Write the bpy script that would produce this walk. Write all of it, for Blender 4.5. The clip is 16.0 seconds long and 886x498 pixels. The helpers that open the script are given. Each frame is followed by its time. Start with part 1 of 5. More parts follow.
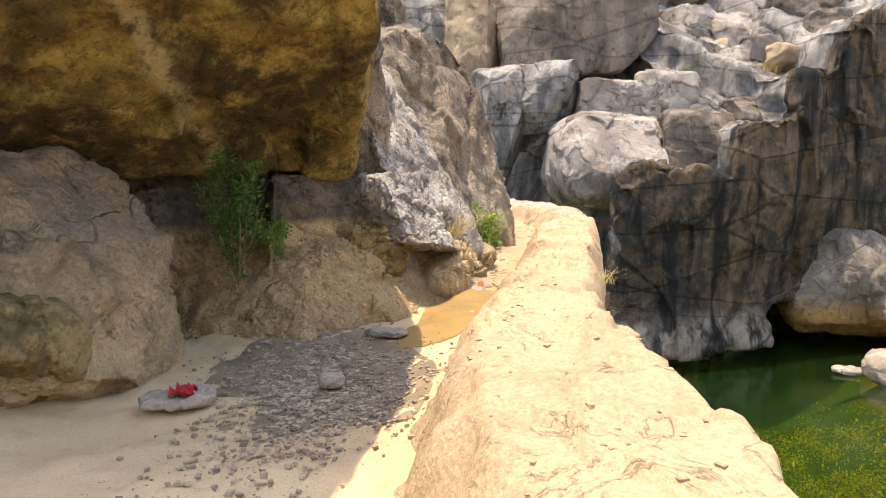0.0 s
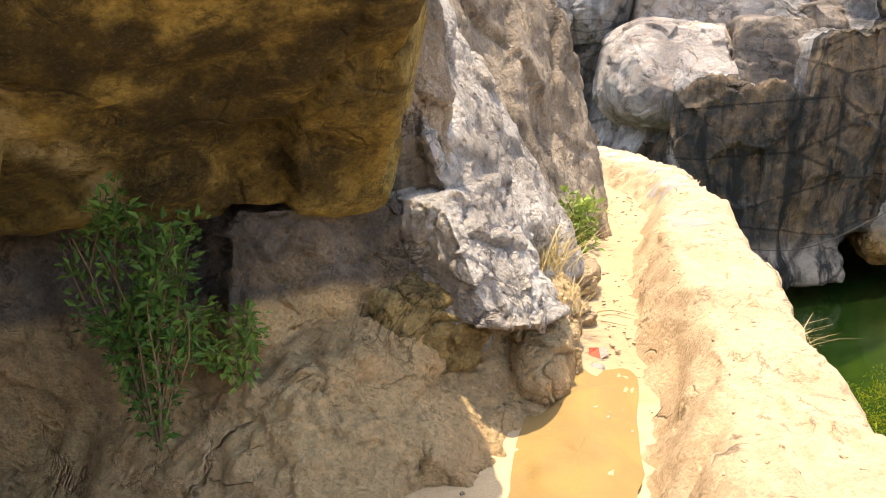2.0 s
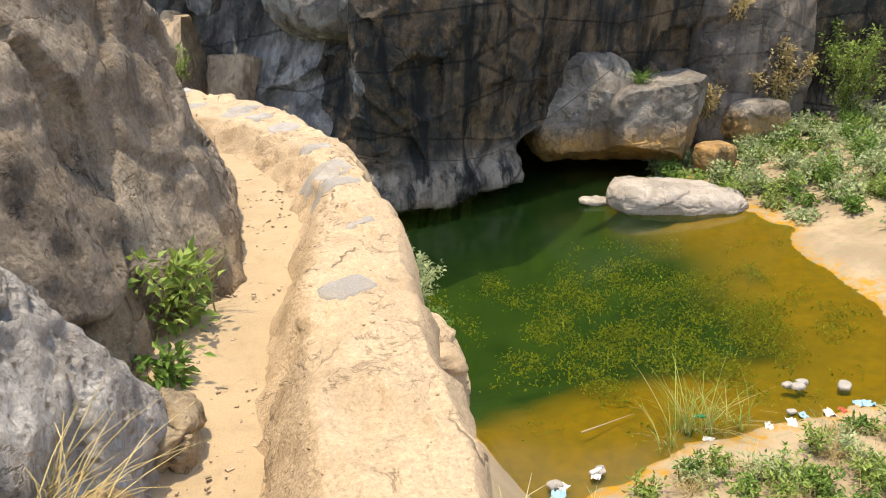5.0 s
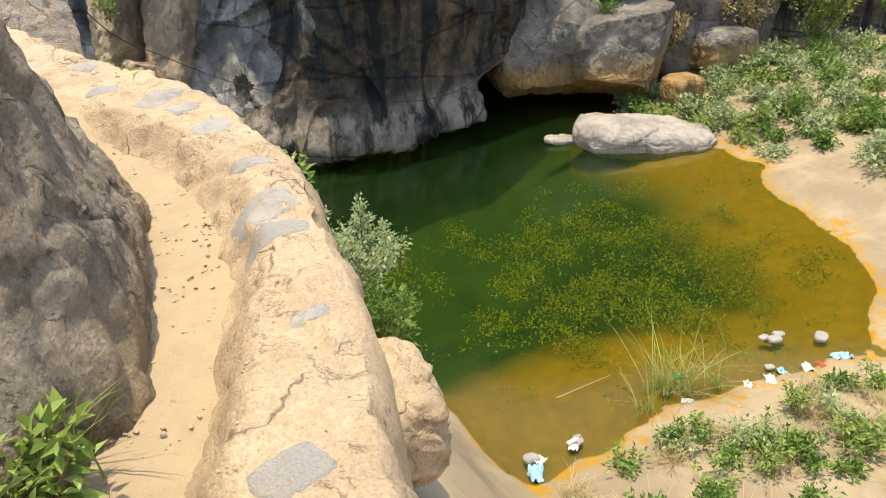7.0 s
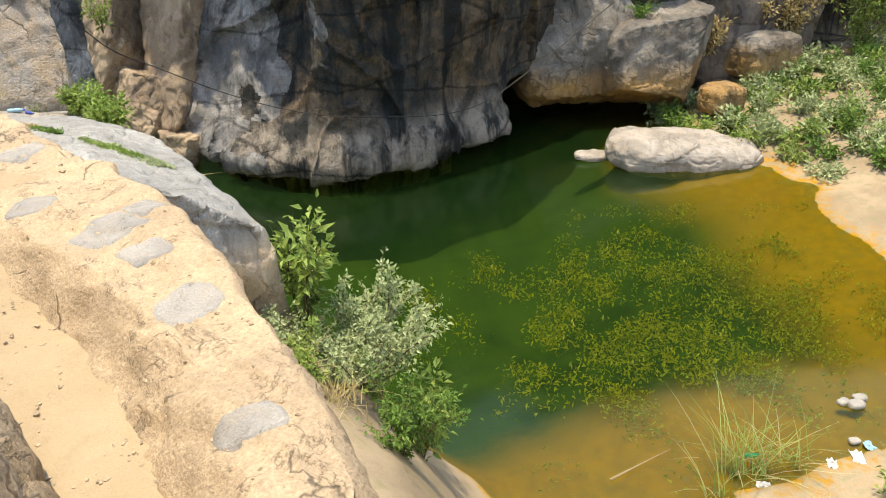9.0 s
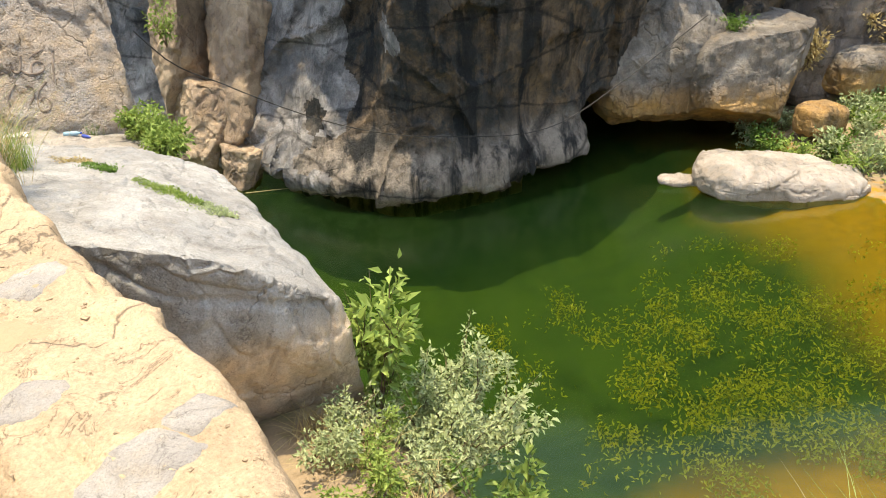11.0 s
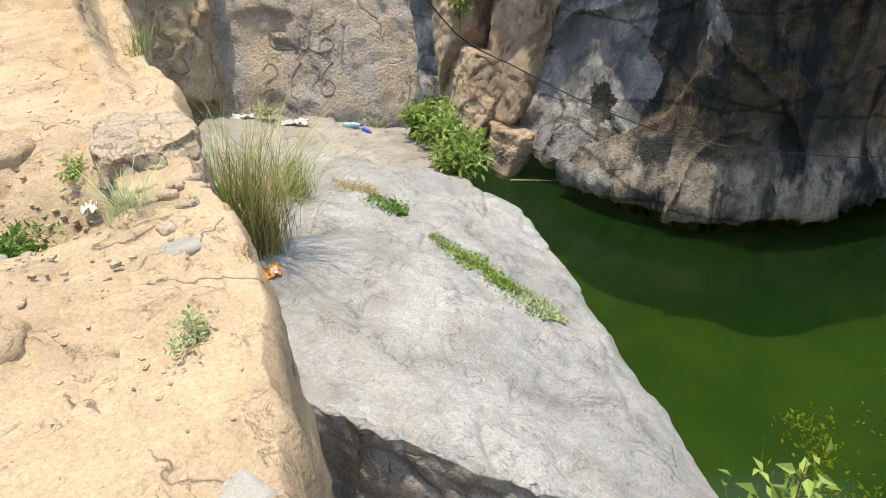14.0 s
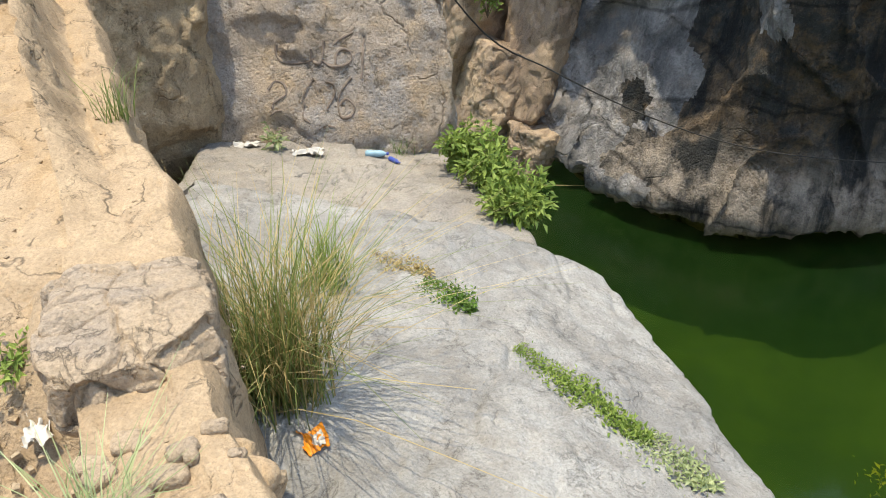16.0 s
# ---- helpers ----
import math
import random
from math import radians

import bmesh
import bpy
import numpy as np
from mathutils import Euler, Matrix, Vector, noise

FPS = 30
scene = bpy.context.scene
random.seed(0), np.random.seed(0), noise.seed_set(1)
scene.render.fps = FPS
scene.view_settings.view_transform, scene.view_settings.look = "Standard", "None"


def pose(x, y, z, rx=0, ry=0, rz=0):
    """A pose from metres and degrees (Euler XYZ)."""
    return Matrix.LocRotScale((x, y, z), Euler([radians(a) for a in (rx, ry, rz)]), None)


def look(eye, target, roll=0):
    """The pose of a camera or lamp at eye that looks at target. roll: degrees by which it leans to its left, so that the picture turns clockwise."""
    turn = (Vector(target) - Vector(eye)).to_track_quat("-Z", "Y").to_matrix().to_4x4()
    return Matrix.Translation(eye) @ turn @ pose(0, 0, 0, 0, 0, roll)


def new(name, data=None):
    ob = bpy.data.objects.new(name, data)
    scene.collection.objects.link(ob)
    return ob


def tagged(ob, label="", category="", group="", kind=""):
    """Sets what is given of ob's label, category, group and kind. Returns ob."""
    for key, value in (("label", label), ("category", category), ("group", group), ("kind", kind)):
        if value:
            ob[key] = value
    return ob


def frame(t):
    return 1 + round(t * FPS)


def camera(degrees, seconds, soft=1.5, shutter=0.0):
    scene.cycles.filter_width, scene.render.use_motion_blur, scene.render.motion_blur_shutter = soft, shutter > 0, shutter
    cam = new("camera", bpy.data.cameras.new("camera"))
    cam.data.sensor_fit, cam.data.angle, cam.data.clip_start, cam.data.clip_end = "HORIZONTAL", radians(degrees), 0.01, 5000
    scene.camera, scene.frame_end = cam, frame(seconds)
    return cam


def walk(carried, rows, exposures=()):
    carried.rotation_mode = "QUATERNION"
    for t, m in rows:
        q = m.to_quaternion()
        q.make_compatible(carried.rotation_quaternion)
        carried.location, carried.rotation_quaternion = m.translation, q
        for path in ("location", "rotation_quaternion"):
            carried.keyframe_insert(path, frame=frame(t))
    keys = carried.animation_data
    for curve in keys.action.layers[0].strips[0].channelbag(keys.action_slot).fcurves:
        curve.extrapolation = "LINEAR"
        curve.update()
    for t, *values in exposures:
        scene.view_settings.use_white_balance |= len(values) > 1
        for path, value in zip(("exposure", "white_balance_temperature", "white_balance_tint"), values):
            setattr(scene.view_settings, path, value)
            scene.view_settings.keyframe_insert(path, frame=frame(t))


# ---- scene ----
cam = camera(61.6, 16.0, soft=1.0)
METRES, EYE, TILT, LEAN, TURN = 15.0, 1.5, -6.8, 1.5, 0.0
ROWS = [
    (0.0, 0.0, 0.0, 0.0, -0.0, 0.0, -0.0),
    (0.5, -0.009, 0.032, 0.0124, 0.7, -0.08, -0.13),
    (1.0, -0.0207, 0.0766, 0.0257, 2.24, -0.21, -0.36),
    (1.5, -0.0171, 0.1113, 0.0383, 2.87, -0.42, -0.3),
    (2.0, -0.0173, 0.1427, 0.0413, 2.61, -7.16, -0.2),
    (2.5, -0.0169, 0.1702, 0.0419, -2.12, -11.51, 0.35),
    (3.0, -0.0087, 0.1953, 0.0466, -6.67, -13.44, 0.95),
    (3.5, 0.0019, 0.225, 0.0601, -8.9, -14.62, 1.23),
    (4.0, 0.0111, 0.2434, 0.0705, -11.52, -14.77, 1.5),
    (4.5, 0.0188, 0.2532, 0.0737, -16.23, -14.84, 2.0),
    (5.0, 0.0309, 0.2627, 0.0746, -20.53, -14.95, 2.48),
    (7.5, 0.0615, 0.3724, 0.1041, -24.0, -21.36, 2.9),
    (8.0, 0.0704, 0.4131, 0.1099, -23.74, -21.35, 2.94),
    (10.5, 0.0942, 0.561, 0.1261, -21.7, -21.14, 3.07),
    (11.0, 0.0937, 0.5901, 0.1329, -19.0, -21.02, 2.87),
    (11.5, 0.0986, 0.6261, 0.1319, -15.85, -20.98, 2.65),
    (12.0, 0.096, 0.6626, 0.1348, -12.42, -21.33, 2.32),
    (12.5, 0.089, 0.6999, 0.1402, -8.8, -21.6, 2.03),
    (13.0, 0.0792, 0.7404, 0.1424, -5.57, -21.64, 1.75),
    (13.5, 0.0636, 0.7766, 0.149, -2.43, -22.2, 1.44),
    (14.0, 0.0509, 0.8045, 0.1565, -0.09, -23.91, 1.25),
    (14.5, 0.0365, 0.8469, 0.1537, 1.56, -25.06, 1.22),
    (15.0, 0.021, 0.8872, 0.1531, 2.27, -25.55, 1.19),
    (15.5, 0.0106, 0.9153, 0.1636, 2.29, -25.78, 1.29),
    (16.0, 0.0085, 0.9334, 0.1692, -1.06, -25.81, 1.74),
]
walk(cam, [(t, pose(0, 0, EYE, TILT, LEAN, TURN) @ pose(METRES * x, METRES * y, METRES * z, 90 + pitch, roll, yaw)) for t, x, y, z, yaw, pitch, roll in ROWS],
     exposures=[(0.0, 2.08, 8600, 12), (1.5, 2.38, 8700, 12), (2.8, 2.3, 8700, 12), (3.4, 2.1, 8100, 9), (4.0, 1.88, 7900, 8), (8.0, 1.72, 7700, 4), (11.0, 2.0, 8300, 6), (12.5, 1.98, 8000, 4), (14.0, 1.66, 7500, 4), (16.0, 1.55, 7500, 4)])

from mathutils.bvhtree import BVHTree

# ---------------------------------------------------------------- world and sun
SUN_AZ, SUN_EL = radians(-82.0), radians(84.5)      # azimuth from +y towards +x
world = bpy.data.worlds.new("sky")
scene.world = world
world.use_nodes = True
sky = world.node_tree.nodes.new("ShaderNodeTexSky")
sky.sky_type = "NISHITA"
sky.sun_disc = False
sky.sun_elevation = SUN_EL
sky.sun_rotation = SUN_AZ
world.node_tree.links.new(sky.outputs[0], world.node_tree.nodes["Background"].inputs[0])
world.node_tree.nodes["Background"].inputs[1].default_value = 0.15
sun_data = bpy.data.lights.new("sun", "SUN")
sun_data.energy, sun_data.angle, sun_data.color = 1.6, radians(0.53), (1.0, 0.93, 0.82)
sun = new("sun", sun_data)
SUN_DIR = Vector((math.sin(SUN_AZ) * math.cos(SUN_EL), math.cos(SUN_AZ) * math.cos(SUN_EL), math.sin(SUN_EL)))
sun.matrix_world = look(SUN_DIR * 60, (0, 0, 0))

WATER = -6.58


# ---------------------------------------------------------------- noise and mesh tools
def hash3(i, j, k, seed):
    h = (i * 374761393 + j * 668265263 + k * 2147483647 + seed * 1274126177) & 0xFFFFFFFF
    h = ((h ^ (h >> 13)) * 1274126177) & 0xFFFFFFFF
    h = ((h ^ (h >> 16)) * 2246822519) & 0xFFFFFFFF
    return (h ^ (h >> 15)) / 4294967295.0


def vnoise(p, seed=0):
    """Smooth value noise, -1 to 1, at an array of points."""
    b = np.floor(p).astype(np.int64)
    f = p - b
    f = f * f * f * (f * (f * 6 - 15) + 10)
    out = np.zeros(len(p))
    for dx in (0, 1):
        wx = f[:, 0] if dx else 1 - f[:, 0]
        for dy in (0, 1):
            wy = f[:, 1] if dy else 1 - f[:, 1]
            for dz in (0, 1):
                wz = f[:, 2] if dz else 1 - f[:, 2]
                out += wx * wy * wz * hash3(b[:, 0] + dx, b[:, 1] + dy, b[:, 2] + dz, seed)
    return out * 2 - 1


def fbm(p, octaves=4, seed=0, gain=0.5):
    out, amp = np.zeros(len(p)), 1.0
    for o in range(octaves):
        out += amp * vnoise(p * 2 ** o + 17.3 * o, seed + o)
        amp *= gain
    return out


def chisel(p, seed=0):
    """Broken-rock relief: each cell of space has its own level and slope; the second value is the distance to the cell's border."""
    b = np.floor(p).astype(np.int64)
    best = np.full(len(p), 9e9)
    second = np.full(len(p), 9e9)
    val = np.zeros(len(p))
    for dx in (-1, 0, 1):
        for dy in (-1, 0, 1):
            for dz in (-1, 0, 1):
                i, j, k = b[:, 0] + dx, b[:, 1] + dy, b[:, 2] + dz
                ax, ay, az = hash3(i, j, k, seed), hash3(i, j, k, seed + 1), hash3(i, j, k, seed + 2)
                rx, ry, rz = p[:, 0] - i - ax, p[:, 1] - j - ay, p[:, 2] - k - az
                d = rx * rx + ry * ry + rz * rz
                v = hash3(i, j, k, seed + 3) - 0.5 + 0.9 * (rx * (ax - 0.5) + ry * (ay - 0.5) + rz * (az - 0.5))
                near = d < best
                second = np.where(near, best, np.minimum(second, d))
                val = np.where(near, v, val)
                best = np.where(near, d, best)
    return val, np.sqrt(second) - np.sqrt(best)


def smooth(a, b, x):
    t = np.clip((x - a) / (b - a), 0, 1)
    return t * t * (3 - 2 * t)


def mesh_of(name, verts, faces, material, shade=True):
    me = bpy.data.meshes.new(name)
    me.from_pydata(np.asarray(verts).tolist(), [], np.asarray(faces).tolist())
    if shade:
        me.polygons.foreach_set("use_smooth", [True] * len(me.polygons))
    for m in (material if isinstance(material, (list, tuple)) else [material]):
        me.materials.append(m)
    me.update()
    return me


def grid_faces(nu, nv, wrap=False):
    i, j = np.meshgrid(np.arange(nu - (0 if wrap else 1)), np.arange(nv - 1), indexing="ij")
    a = (i * nv + j).ravel()
    b = (((i + 1) % nu) * nv + j).ravel()
    return np.stack([a, b, b + 1, a + 1], 1)


def normals_of(v, f):
    n = np.cross(v[f[:, 2]] - v[f[:, 0]], v[f[:, 3]] - v[f[:, 1]])
    out = np.zeros_like(v)
    for c in range(4):
        np.add.at(out, f[:, c], n)
    return out / (np.linalg.norm(out, axis=1, keepdims=True) + 1e-12)


def roughen(v, f, rough=0.03, facet=0.06, size=0.6, seed=0, crack=0.02, fine=6.0, tall=1.0):
    """Moves the points along their normals: broken facets, cracks between them, and fine grain."""
    n = normals_of(v, f)
    q = v / size + 0.35 * np.stack([vnoise(v / size * 1.3, seed + 50 + a) for a in range(3)], 1)
    lev, edge = chisel(q * np.array([1.0, 1.0, 1.0 / tall]), seed)
    d = facet * lev - crack * (1 - smooth(0.0, 0.10, edge)) + rough * fbm(v / size * 1.7, 4, seed + 9) + 0.25 * rough * fbm(v / size * fine, 2, seed + 20)
    return v + n * d[:, None]


def cube_sphere(n):
    """Directions and quads of a cube divided n by n a side, welded."""
    t = np.tan(np.linspace(-1, 1, n + 1) * math.pi / 4)
    key, pts, faces = {}, [], []
    for axis in range(3):
        for s in (-1, 1):
            idx = np.zeros((n + 1, n + 1), int)
            for a in range(n + 1):
                for b in range(n + 1):
                    p = [0, 0, 0]
                    p[axis], p[(axis + 1) % 3], p[(axis + 2) % 3] = s, t[a] * s, t[b]
                    k = tuple(round(c * 1e5) for c in p)
                    if k not in key:
                        key[k] = len(pts)
                        pts.append(p)
                    idx[a, b] = key[k]
            faces.append(np.stack([idx[:-1, :-1], idx[1:, :-1], idx[1:, 1:], idx[:-1, 1:]], 2).reshape(-1, 4))
    return np.array(pts, float), np.concatenate(faces)


def relax(v, f, times):
    """Rounds a mesh: each point moves towards the mean of its neighbours."""
    e = np.concatenate([f[:, [0, 1]], f[:, [1, 2]], f[:, [2, 3]], f[:, [3, 0]]])
    count = np.bincount(e[:, 0], minlength=len(v)) + np.bincount(e[:, 1], minlength=len(v))
    for _ in range(times):
        acc = np.zeros_like(v)
        for c in range(3):
            acc[:, c] = np.bincount(e[:, 0], v[e[:, 1], c], len(v)) + np.bincount(e[:, 1], v[e[:, 0], c], len(v))
        v = 0.4 * v + 0.6 * acc / count[:, None]
    return v


SPHERES = {}


def rock_mesh(name, centre, size, material, cuts=(), turn=(0, 0, 0), box=5.0, n=48, rough=0.03, facet=0.06, grain=0.6, crack=0.02, seed=0, soft=0.0, worn=3, warp=None):
    """A boulder: a rounded box, turned, cut by planes (point, normal), then broken and roughened."""
    if n not in SPHERES:
        SPHERES[n] = cube_sphere(n)
    d, f = SPHERES[n]
    d = d / np.linalg.norm(d, axis=1, keepdims=True)
    v = d / (np.sum(np.abs(d) ** box, 1) ** (1 / box))[:, None] * np.array(size)
    v = v @ np.array(Euler([radians(a) for a in turn]).to_matrix()).T + np.array(centre)
    v = v + soft * np.stack([fbm(v * 0.5, 2, seed + 70 + a) for a in range(3)], 1)
    for point, normal in cuts:
        m = np.array(normal, float)
        m /= np.linalg.norm(m)
        e = (v - np.array(point)) @ m
        v = v - np.outer(np.maximum(e, 0), m)
    v = relax(v, f, worn)
    if warp is not None:
        v = warp(v)
    v = roughen(v, f, rough, facet, grain, seed, crack)
    return mesh_of(name, v, f, material)


def broken(seed, centre, size, count=9, tilt=0.5):
    """Planes that break a boulder into an angular block."""
    r = random.Random(seed)
    out = []
    for _ in range(count):
        m = Vector((r.gauss(0, 1), r.gauss(0, 1), r.gauss(0, tilt))).normalized()
        reach = math.sqrt(sum((a * b) ** 2 for a, b in zip(m, size)))
        out.append((tuple(Vector(centre) + m * reach * r.uniform(0.78, 1.05)), tuple(m)))
    return tuple(out)


def thing(name, data, label, category, group="", kind="", at=None):
    ob = tagged(new(name, data), label, category, group, kind)
    if at is not None:
        ob.matrix_world = at
    return ob


def part(name, data, parent, label=""):
    ob = tagged(new(name, data), label)
    ob.parent = parent
    ob.matrix_parent_inverse = parent.matrix_world.inverted() if parent.matrix_world != Matrix() else Matrix()
    return ob


def curve_through(keys, x):
    """Smooth interpolation through (x, value) pairs."""
    k = np.array(keys, float)
    s = np.gradient(k[:, 1], k[:, 0])
    i = np.clip(np.searchsorted(k[:, 0], x) - 1, 0, len(k) - 2)
    h = k[i + 1, 0] - k[i, 0]
    t = np.clip((x - k[i, 0]) / h, 0, 1)
    a, b = k[i, 1], k[i + 1, 1]
    return (2 * t ** 3 - 3 * t ** 2 + 1) * a + (t ** 3 - 2 * t ** 2 + t) * h * s[i] + (3 * t ** 2 - 2 * t ** 3) * b + (t ** 3 - t ** 2) * h * s[i + 1]


TREES = {}


def tree_of(ob):
    """A search tree over a setting's or a rock's mesh, kept for later."""
    if ob.name not in TREES:
        me = ob.data
        TREES[ob.name] = BVHTree.FromPolygons([v.co for v in me.vertices], [p.vertices[:] for p in me.polygons])
    return TREES[ob.name]


def ground_under(x, y, obs, high=3.0, default=0.0):
    """The highest surface of the given objects at (x, y), below a height."""
    best = None
    for ob in obs:
        hit = tree_of(ob).ray_cast(Vector((x, y, high)), Vector((0, 0, -1)))[0]
        if hit is not None and (best is None or hit.z > best):
            best = hit.z
    return default if best is None else best


# ---------------------------------------------------------------- materials
class Nodes:
    """A node material and short ways to write it."""

    def __init__(self, name):
        self.mat = bpy.data.materials.new(name)
        self.mat.use_nodes = True
        self.t = self.mat.node_tree
        self.bsdf = self.t.nodes["Principled BSDF"]
        self.geo = self.t.nodes.new("ShaderNodeNewGeometry")
        self.pos = self.geo.outputs["Position"]

    def put(self, socket, value):
        if isinstance(value, bpy.types.NodeSocket):
            self.t.links.new(value, socket)
        else:
            socket.default_value = value

    def stretch(self, scale, vec=None):
        m = self.t.nodes.new("ShaderNodeMapping")
        self.put(m.inputs[0], vec or self.pos)
        m.inputs["Scale"].default_value = scale
        return m.outputs[0]

    def noise(self, scale, detail=4.0, rough=0.55, vec=None, warp=0.0):
        n = self.t.nodes.new("ShaderNodeTexNoise")
        self.put(n.inputs["Vector"], vec or self.pos)
        n.inputs["Scale"].default_value, n.inputs["Detail"].default_value, n.inputs["Roughness"].default_value = scale, detail, rough
        n.inputs["Distortion"].default_value = warp
        return n.outputs["Fac"]

    def warp(self, scale, amount):
        n = self.t.nodes.new("ShaderNodeTexNoise")
        self.put(n.inputs["Vector"], self.pos)
        n.inputs["Scale"].default_value, n.inputs["Detail"].default_value = scale, 5.0
        v = self.t.nodes.new("ShaderNodeVectorMath")
        v.operation = "MULTIPLY_ADD"
        self.put(v.inputs[0], n.outputs["Color"])
        v.inputs[1].default_value = (amount, amount, amount)
        self.put(v.inputs[2], self.pos)
        return v.outputs[0]

    def voronoi(self, scale, feature="F1", vec=None, rnd=1.0):
        n = self.t.nodes.new("ShaderNodeTexVoronoi")
        n.feature = feature
        self.put(n.inputs["Vector"], vec or self.pos)
        n.inputs["Scale"].default_value = scale
        n.inputs["Randomness"].default_value = rnd
        return n.outputs["Distance"]

    def ramp(self, value, a, b, lo=0.0, hi=1.0):
        n = self.t.nodes.new("ShaderNodeMapRange")
        n.interpolation_type = "SMOOTHSTEP"
        self.put(n.inputs[0], value)
        for i, x in enumerate((a, b, lo, hi)):
            n.inputs[i + 1].default_value = x
        return n.outputs[0]

    def math(self, op, a, b=0.0):
        n = self.t.nodes.new("ShaderNodeMath")
        n.operation = op
        self.put(n.inputs[0], a)
        self.put(n.inputs[1], b)
        return n.outputs[0]

    def mix(self, fac, a, b, mode="MIX"):
        n = self.t.nodes.new("ShaderNodeMix")
        n.data_type, n.blend_type = "RGBA", mode
        self.put(n.inputs[0], fac)
        for s, c in ((n.inputs[6], a), (n.inputs[7], b)):
            self.put(s, c if isinstance(c, bpy.types.NodeSocket) else (*c, 1.0))
        return n.outputs[2]

    def axis(self, which):
        n = self.t.nodes.new("ShaderNodeSeparateXYZ")
        self.put(n.inputs[0], self.pos)
        return n.outputs[which]

    def random(self):
        return self.t.nodes.new("ShaderNodeObjectInfo").outputs["Random"]

    def bump(self, height, strength=0.5, dist=0.02, base=None):
        n = self.t.nodes.new("ShaderNodeBump")
        self.put(n.inputs["Height"], height)
        n.inputs["Strength"].default_value, n.inputs["Distance"].default_value = strength, dist
        if base is not None:
            self.put(n.inputs["Normal"], base)
        return n.outputs[0]

    def done(self, colour, roughness=0.85, normal=None, **more):
        b = self.bsdf.inputs
        self.put(b["Base Color"], colour if isinstance(colour, bpy.types.NodeSocket) else (*colour, 1.0))
        self.put(b["Roughness"], roughness)
        b["Specular IOR Level"].default_value = 0.25
        if normal is not None:
            self.put(b["Normal"], normal)
        for k, v in more.items():
            self.put(b[k.replace("_", " ")], v)
        return self.mat


def rock_paint(name, light, dark, tint, stain=(0.05, 0.05, 0.05), streak=0.0, patch=0.4, scale=1.0, bump=0.6, pits=0.5, rough=0.88, low=None, low_z=0.0, low_w=0.4, veins=1.0, deep=1.0, run=0.085, joints=0.0, grime=0.0, drip=None, cracks=0.5, gape=0.010, low_tilt=0.0):
    """Weathered rock: two tones in large patches, a warm tint, dark water streaks, speckle, pits and hairline cracks."""
    n = Nodes(name)
    big = n.noise(0.9 * scale, 5, 0.6, warp=0.6)
    mid = n.noise(4.5 * scale, 6, 0.65)
    fine = n.noise(38 * scale, 5, 0.7)
    col = n.mix(n.ramp(big, 0.38, 0.62), dark, light)
    col = n.mix(n.ramp(mid, 0.45, 0.72, 0, patch), col, tint)
    col = n.mix(n.ramp(fine, 0.30, 0.75, 0.0, 0.55), col, n.mix(0.5, col, (0.02, 0.02, 0.02)))
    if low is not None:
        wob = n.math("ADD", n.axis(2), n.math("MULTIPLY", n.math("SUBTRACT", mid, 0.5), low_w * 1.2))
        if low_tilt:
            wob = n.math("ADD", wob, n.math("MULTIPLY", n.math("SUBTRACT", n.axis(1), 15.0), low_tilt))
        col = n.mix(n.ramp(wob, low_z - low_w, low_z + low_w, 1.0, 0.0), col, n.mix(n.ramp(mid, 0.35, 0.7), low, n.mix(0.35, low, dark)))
    if streak > 0:
        s = n.noise(1.0, 5, 0.6, n.stretch((2.6 * scale, 2.6 * scale, 2.6 * run * scale)), warp=0.4 + run)
        s2 = n.noise(1.0, 4, 0.6, n.stretch((9 * scale, 9 * scale, 0.5 * scale)))
        col = n.mix(n.ramp(s, 0.46, 0.62, 0, streak), col, stain)
        col = n.mix(n.ramp(s2, 0.55, 0.72, 0, streak * 0.45), col, stain)
    if joints > 0:
        bed = n.voronoi(1.0, "DISTANCE_TO_EDGE", n.stretch((0.16, 0.16, 0.62)))
        bed = n.math("ADD", bed, n.math("MULTIPLY", n.math("SUBTRACT", mid, 0.5), 0.10))
        bed = n.math("ABSOLUTE", bed)
        col = n.mix(n.ramp(bed, 0.0, 0.035, joints, 0.0), col, n.mix(0.8, col, (0.012, 0.011, 0.010)))
    if grime > 0:
        blot = n.noise(2.3 * scale, 7, 0.72, warp=0.3)
        col = n.mix(n.ramp(blot, 0.47, 0.60, 0.0, grime), col, n.mix(0.82, col, stain))
        fleck = n.noise(15 * scale, 5, 0.75)
        col = n.mix(n.ramp(fleck, 0.52, 0.66, 0.0, grime), col, n.mix(0.7, col, stain))
    if drip is not None:
        x = n.math("ADD", n.axis(0), n.math("MULTIPLY", n.math("SUBTRACT", n.noise(1.9, 5, 0.7), 0.5), 0.22))
        run_w = n.math("ABSOLUTE", n.math("SUBTRACT", x, drip[0]))
        pale = n.math("MULTIPLY", n.ramp(run_w, 0.012, drip[1], 1.0, 0.0), n.ramp(n.noise(9, 5, 0.7), 0.36, 0.55))
        col = n.mix(n.math("MULTIPLY", pale, 0.8), col, (0.62, 0.50, 0.27))
    cr = n.voronoi(0.8 * scale, "DISTANCE_TO_EDGE", n.warp(1.6 * scale, 1.1 / scale))
    cr = n.math("ADD", cr, n.ramp(n.noise(1.2 * scale, 2), 0.42, 0.55, 0.0, 0.05))
    col = n.mix(n.ramp(cr, 0.0, gape, cracks, 0.0), col, n.mix(0.7, col, (0.03, 0.025, 0.02)))
    vein = n.math("ABSOLUTE", n.math("SUBTRACT", n.noise(3.2 * scale, 6, 0.62, warp=0.9), 0.5))
